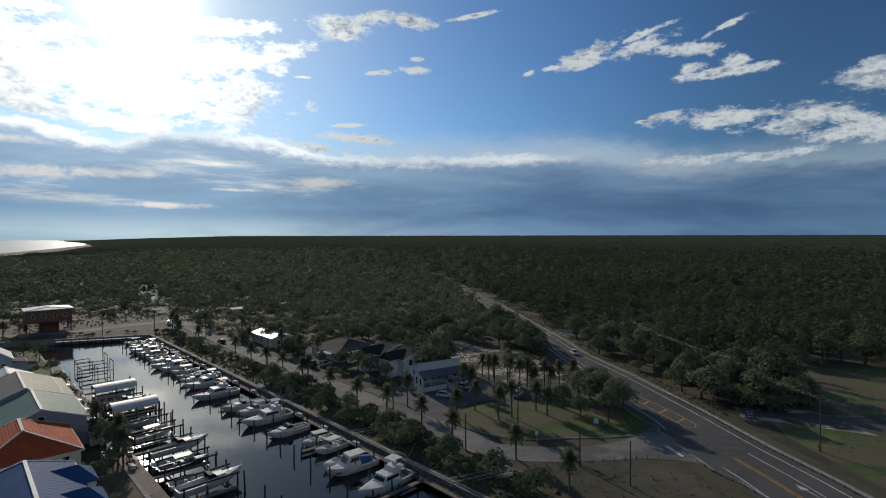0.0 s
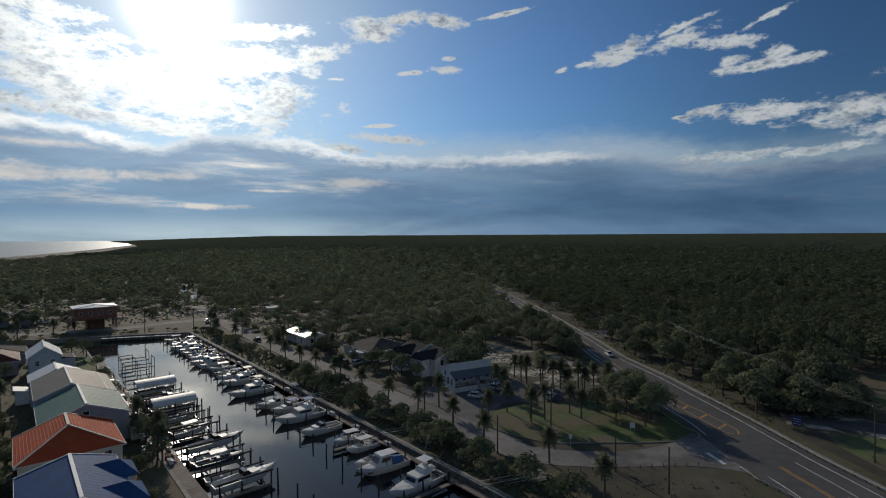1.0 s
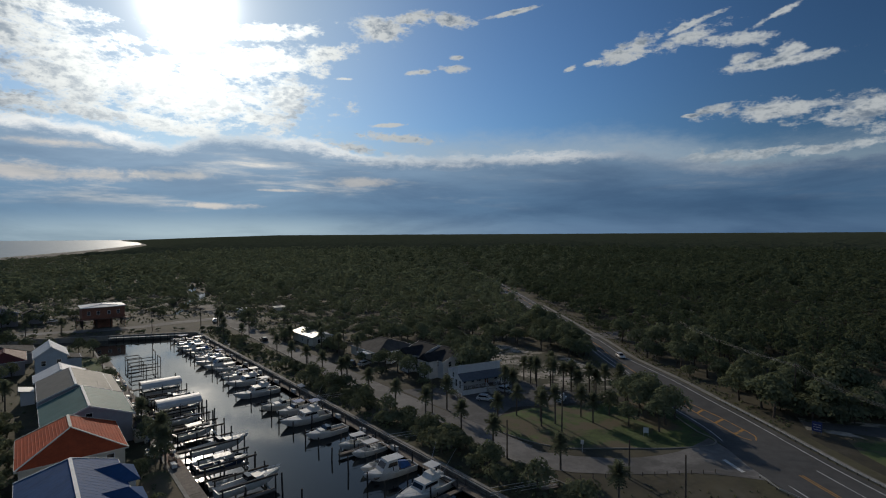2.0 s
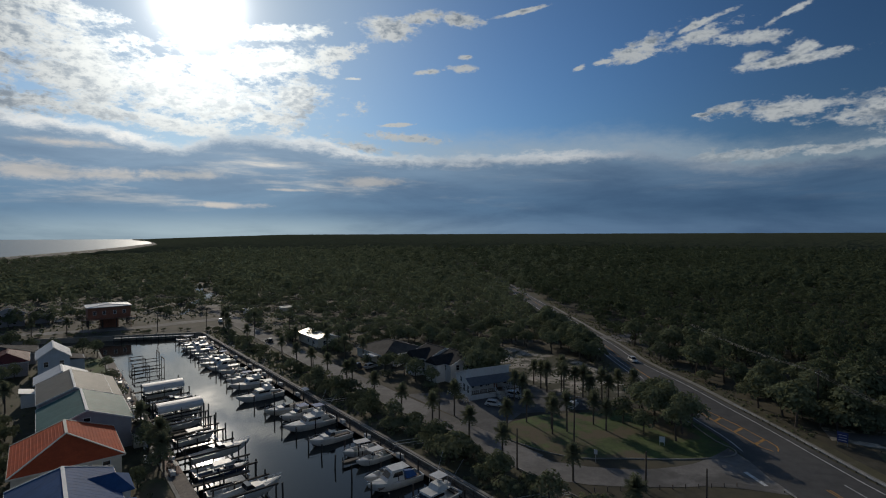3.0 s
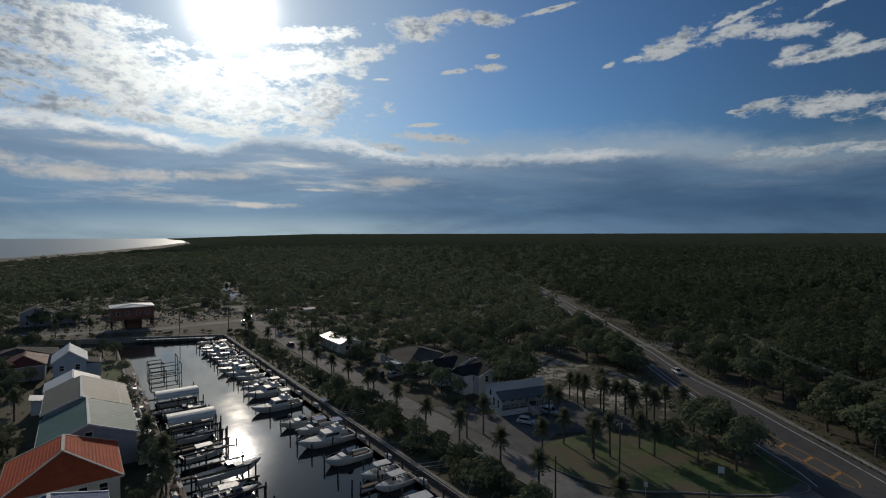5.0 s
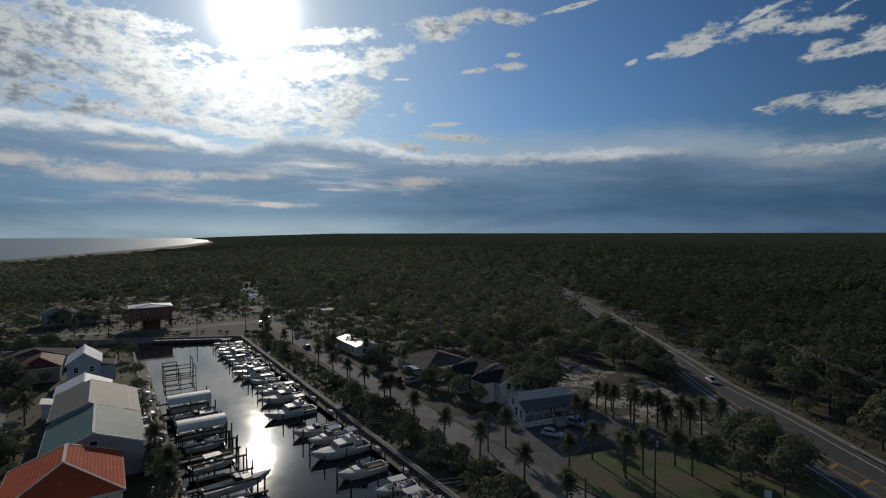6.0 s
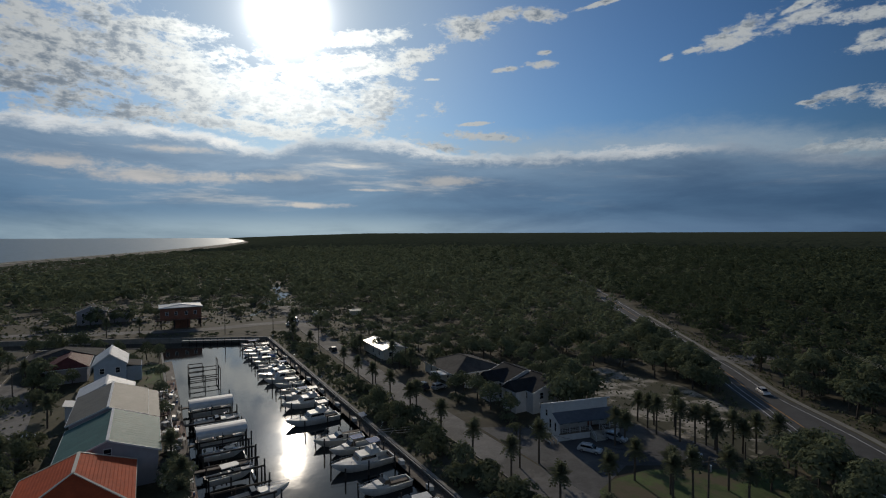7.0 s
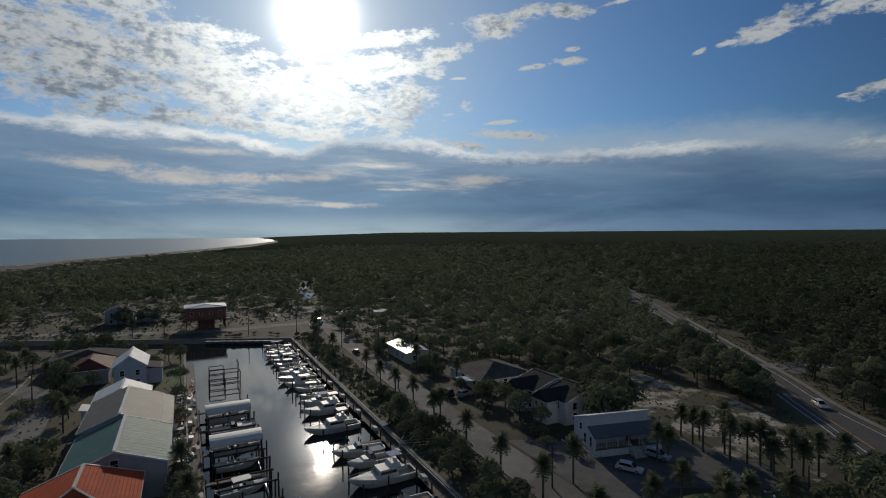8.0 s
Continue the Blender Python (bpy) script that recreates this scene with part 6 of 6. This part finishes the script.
weeds(1100, in_canal(59.3, 68.6, 40, 235), .45)
weeds(420, in_canal(112, 138, 76, 128), .26)
weeds(500, in_canal(80, 112, 166, 288), .45)
weeds(1300, in_canal(-100, 74, 272, 345), .55)
weeds(700, in_canal(-12, 19.5, 60, 226), .30)
weeds(160, lambda: (gen.uniform(17, 46), gen.uniform(60, 84)), .22)
weeds(260, lambda: (gen.uniform(72, 140), gen.uniform(62, 152)), .22)
for sgn in (-1, 1):
    def beside():
        y = gen.uniform(112, 330)
        return road_at(y)[0] + sgn * (road_at(y)[1] + gen.uniform(2.4, 7)), y
    weeds(450, beside, .35)
tagged(new("weeds", quads_mesh("weeds", np.array(tuft), SHRUB)), "tufts of weeds and dry grass on sandy ground", "weeds", kind="stuff")
for i in range(75):
    x, y = gen.uniform(65, 92), gen.uniform(115, 150)
    if x - 65 > (y - 113) * 2.2 + 12 or x < 63 + max(0, 132 - y) * .45:
        continue
    plant(SHRUBS, x, y, gen.uniform(1.2, 2.2), gen, gen.uniform(.7, 1.0))

# the farthest canopy, a rolling sheet that ends at the horizon
rows, cols = 150, 420
rr = np.geomspace(1230, 4980, rows)
vv = []
for i, r in enumerate(rr):
    lo = math.degrees(math.atan2(np.interp(r * .93, COAST_Y, COAST_X) + 20, r * .93)) if r < 5000 else -36
    for j in range(cols):
        a = radians(lo + (52 - lo) * j / (cols - 1))
        x, y = r * math.sin(a), r * math.cos(a)
        lumps = noise.noise(Vector((x * .021, y * .021, 1.7))) * 3.0 + noise.noise(Vector((x * .006, y * .006, 5.0))) * 3.5
        shore = min(1.0, j / (7 + 60 * i / rows)) ** .8
        vv.append((x, y, (8.0 + 30.5 * ((r - 1230) / 3750) ** 1.3 + (lumps + gen.uniform(-1.6, 1.6)) * (1 - .6 * i / rows)) * shore * min(1, (i + 1) / 3)))
ff = [(i * cols + j, i * cols + j + 1, (i + 1) * cols + j + 1, (i + 1) * cols + j) for i in range(rows - 1) for j in range(cols - 1)]
tagged(part("far_woods", Geo().add(vv, ff), FARWOOD), "far dark forest canopy fading to a level horizon", "woodland", kind="stuff")

# ---- cars ----
CAR_PAINT = {k: material(k + "_car_paint", c, 0.25, 0.1, 0.05, 1.0, 5.0) for k, c in {"white": (.7, .7, .7), "silver": (.42, .43, .44), "dark": (.03, .032, .036), "red": (.25, .03, .03)}.items()}


def car(m, paint, label, tall=1.0):
    c = thing("car", label, "car", m, "parked cars")
    prof = [(-2.2, .35), (-2.25, .75), (-2.05, .95), (2.0, .80), (2.2, .62), (2.2, .35)]
    body = Geo().loft([[(x, y, z * tall) for x, z in prof] for y in (-.86, .86)])
    body.loft([[(x, y, .95 * tall + (z - .95)) for x, z in ((-1.95, .93), (-1.65, 1.46 * tall), (-.2, 1.52 * tall), (.35, 1.47 * tall), (1.15, .9))] for y in (-.70, .70)])
    part("body", body, CAR_PAINT[paint], c)
    gl = Geo()
    for y in (-.715, .715):
        gl.add([(-1.75, y, 1.0 * tall), (.95, y, .98 * tall), (.25, y, 1.40 * tall), (-1.5, y, 1.40 * tall)], [(0, 1, 2, 3)])
        gl.add([(-1.75, y * .99, 1.0 * tall), (.95, y * .99, .98 * tall), (.25, y * .99, 1.40 * tall), (-1.5, y * .99, 1.40 * tall)], [(3, 2, 1, 0)])
    part("side_window", gl, GLASS, c)
    part("windshield", Geo().slab([(1.13, -.62, .95 * tall), (1.13, .62, .95 * tall), (.42, .58, 1.46 * tall), (.42, -.58, 1.46 * tall)], -.03), GLASS, c)
    part("rear_window", Geo().slab([(-1.95, -.62, 1.02 * tall), (-1.70, -.58, 1.42 * tall), (-1.70, .58, 1.42 * tall), (-1.95, .62, 1.02 * tall)], -.03), GLASS, c)
    for x in (-1.35, 1.35):
        for y in (-.8, .8):
            wl = part("wheel", Geo().tube((x, y - .1, .33), (x, y + .1, .33), .33, .33, 12), RUBBER, c)
            part("rim", Geo().tube((x, y - .115, .33), (x, y + .115, .33), .2, .2, 10), METAL, wl)
    for y in (-.6, .6):
        part("headlight", Geo().box(2.16, 2.23, y - .18, y + .18, .62 * tall, .74 * tall), GELCOAT, c)
        part("tail_light", Geo().box(-2.28, -2.2, y - .16, y + .16, .72 * tall, .86 * tall), BRICKRED, c)
    return c


def at_canal(n, s, turn):
    return FR @ pose(n, s, .05, rz=turn)


car(at_canal(88.6, 87.3, -60), "white", "white hatchback parked in front of the office")
car(at_canal(97.0, 88.6, -70), "silver", "silver saloon parked beside the office steps", 1.08)
car(at_canal(102.3, 75.2, 20), "white", "white car parked under the palms")
car(at_canal(79.5, 138, 95), "dark", "dark pickup-sized car parked beside the street", 1.25)
car(at_canal(83.4, 136, 10), "silver", "silver car parked in a sandy yard", 1.1)
car(at_canal(73.0, 194, 92), "dark", "dark car standing on the street", 1.0)
car(at_canal(91.5, 133, 30), "white", "white car parked beside the cottage")
car(at_canal(-4.6, 147, 80), "white", "white car parked behind the houses", 1.1)
car(at_canal(-4.2, 128, 95), "dark", "dark car parked behind the houses", 1.1)
car(at_canal(-4.4, 116, 92), "silver", "silver car parked behind the houses")
car(at_canal(76, 258, 60), "white", "white van parked near the street corner", 1.5)
car(at_canal(71, 252, 80), "white", "white car parked near the street corner", 1.2)
car(at_canal(12, 302, 15), "white", "white car parked beside the beach house")
car(pose(43.6, 172, .06, rz=-82), "white", "white car on the main road")


# ---- poles, wires and signs ----
def pole(x, y, high, arm=True, lean=0.0):
    p = thing("utility_pole", "tall brown wooden utility pole with a cross arm" if arm else "slim plain wooden pole beside the street", "utility pole", pose(x, y, 0, lean, 0, 30), "utility poles")
    part("shaft", Geo().tube((0, 0, -.3), (0, 0, high), .16, .11, 8), BARK, p)
    if arm:
        part("cross_arm", Geo().box(-1.1, 1.1, -.06, .06, high - .7, high - .56), BARK, p)
        for k in (-1, 0, 1):
            part("insulator", Geo().tube((k, 0, high - .56), (k, 0, high - .38), .05, .04, 6), GELCOAT, p)
        part("transformer", Geo().tube((.3, .1, high - 2.1), (.3, .1, high - 1.2), .22, .22, 10), GALV, p) if lean else None
    return p


POLES = [(16, 102, 10.4), (72, 125, 10.6), (71.5, 93, 10.8), (25, 86, 6.6), (5, 92, 7.2), (-11.5, 114.5, 7.6), (31.5, 79, 7.4)]
for i, (x, y, h) in enumerate(POLES):
    pole(x, y, h, i < 3, 0.6 if i == 0 else 0)
for n, s, h in ((71.0, 150, 8), (82, 196, 9), (71.5, 206, 8), (85, 160, 8.5), (62, 240, 9), (-12, 176, 8.5), (-14.5, 128, 8.5), (44, 246, 8), (104, 67, 6)):
    p = C(n, s)
    pole(p.x, p.y, h, h > 8)


def wire(a, b, sag, label="thin black overhead wire between poles"):
    g2, rings = Geo(), []
    run = (Vector(b) - Vector(a)).normalized()
    side = run.cross(Vector((0, 0, 1))).normalized() * .022
    up = Vector((0, 0, .022))
    for i in range(13):
        t = i / 12
        p = Vector(a).lerp(Vector(b), t) - Vector((0, 0, 4 * sag * t * (1 - t)))
        rings.append([tuple(p + side), tuple(p + up), tuple(p - side), tuple(p - up)])
    g2.loft(rings)
    tagged(part("overhead_wire", g2, BLACK), label, "wire", "overhead wires")


for k in (-.9, 0, .9):
    wire((72 + k * .8, 125, 10.1), (71.5 + k * .8, 93, 10.3), .9)
    wire((71.5 + k * .8, 93, 10.3), (74 + k * .8, 40, 10.3), 1.2)
    wire((72 + k * .8, 125, 10.1), (66 + k * .8, 185, 10.1), 1.2)
wire((16, 102, 9.8), (72, 125, 9.6), 1.3), wire((16, 102, 9.6), (-11.5, 114.5, 7.4), .6)
wire(C(-14.5, 128, 8.0), C(-12, 176, 8.0), 1.0), wire(C(-14.5, 128, 8.0), C(-14, 80, 8.0), 1.0)

SIGNBLUE = material("blue_sign_paint", (.035, .05, .17), .5, scale=1.0, grain=5.0, spread=.1)


def sign(x, y, turn, wide, high, z, mat, label, bars=0):
    sg = thing("road_sign", label, "sign", pose(x, y, 0, rz=turn))
    part("panel", Geo().box(-wide / 2, wide / 2, -.03, .03, z, z + high), mat, sg)
    for px in ((-wide / 2 + .1, wide / 2 - .1) if wide > .9 else (0,)):
        part("post", Geo().box(px - .05, px + .05, .03, .11, 0, z + high * .9), GALV, sg)
    for k in range(bars):
        part("text_bar", Geo().box(-wide * .38, wide * .38, -.042, -.03, z + high * (k + .7) / (bars + 1), z + high * (k + .7) / (bars + 1) + .1), GELCOAT, sg)


sign(67.5, 109, -38, 1.7, 2.0, .6, SIGNBLUE, "dark blue roadside information sign on two posts", 3)
sign(33, 105, -10, 1.0, 1.1, .7, WHITE, "small white sign board on the lawn")
sign(53.5, 216, -5, .8, 1.2, .9, WHITE, "white sign beside the driveway")
sign(19, 96, -20, .6, .8, 1.6, WHITE, "small white street sign on a post")
for i in range(12):
    x = 17 + i * 2.1
    tagged(part("bollard", Geo().tube((0, 0, 0), (0, 0, .75), .09, .08, 7), DOCKWOOD, m=pose(x, 85.4 + i * .38, 0)), "short wooden bollard beside the street", "bollard", "bollards")
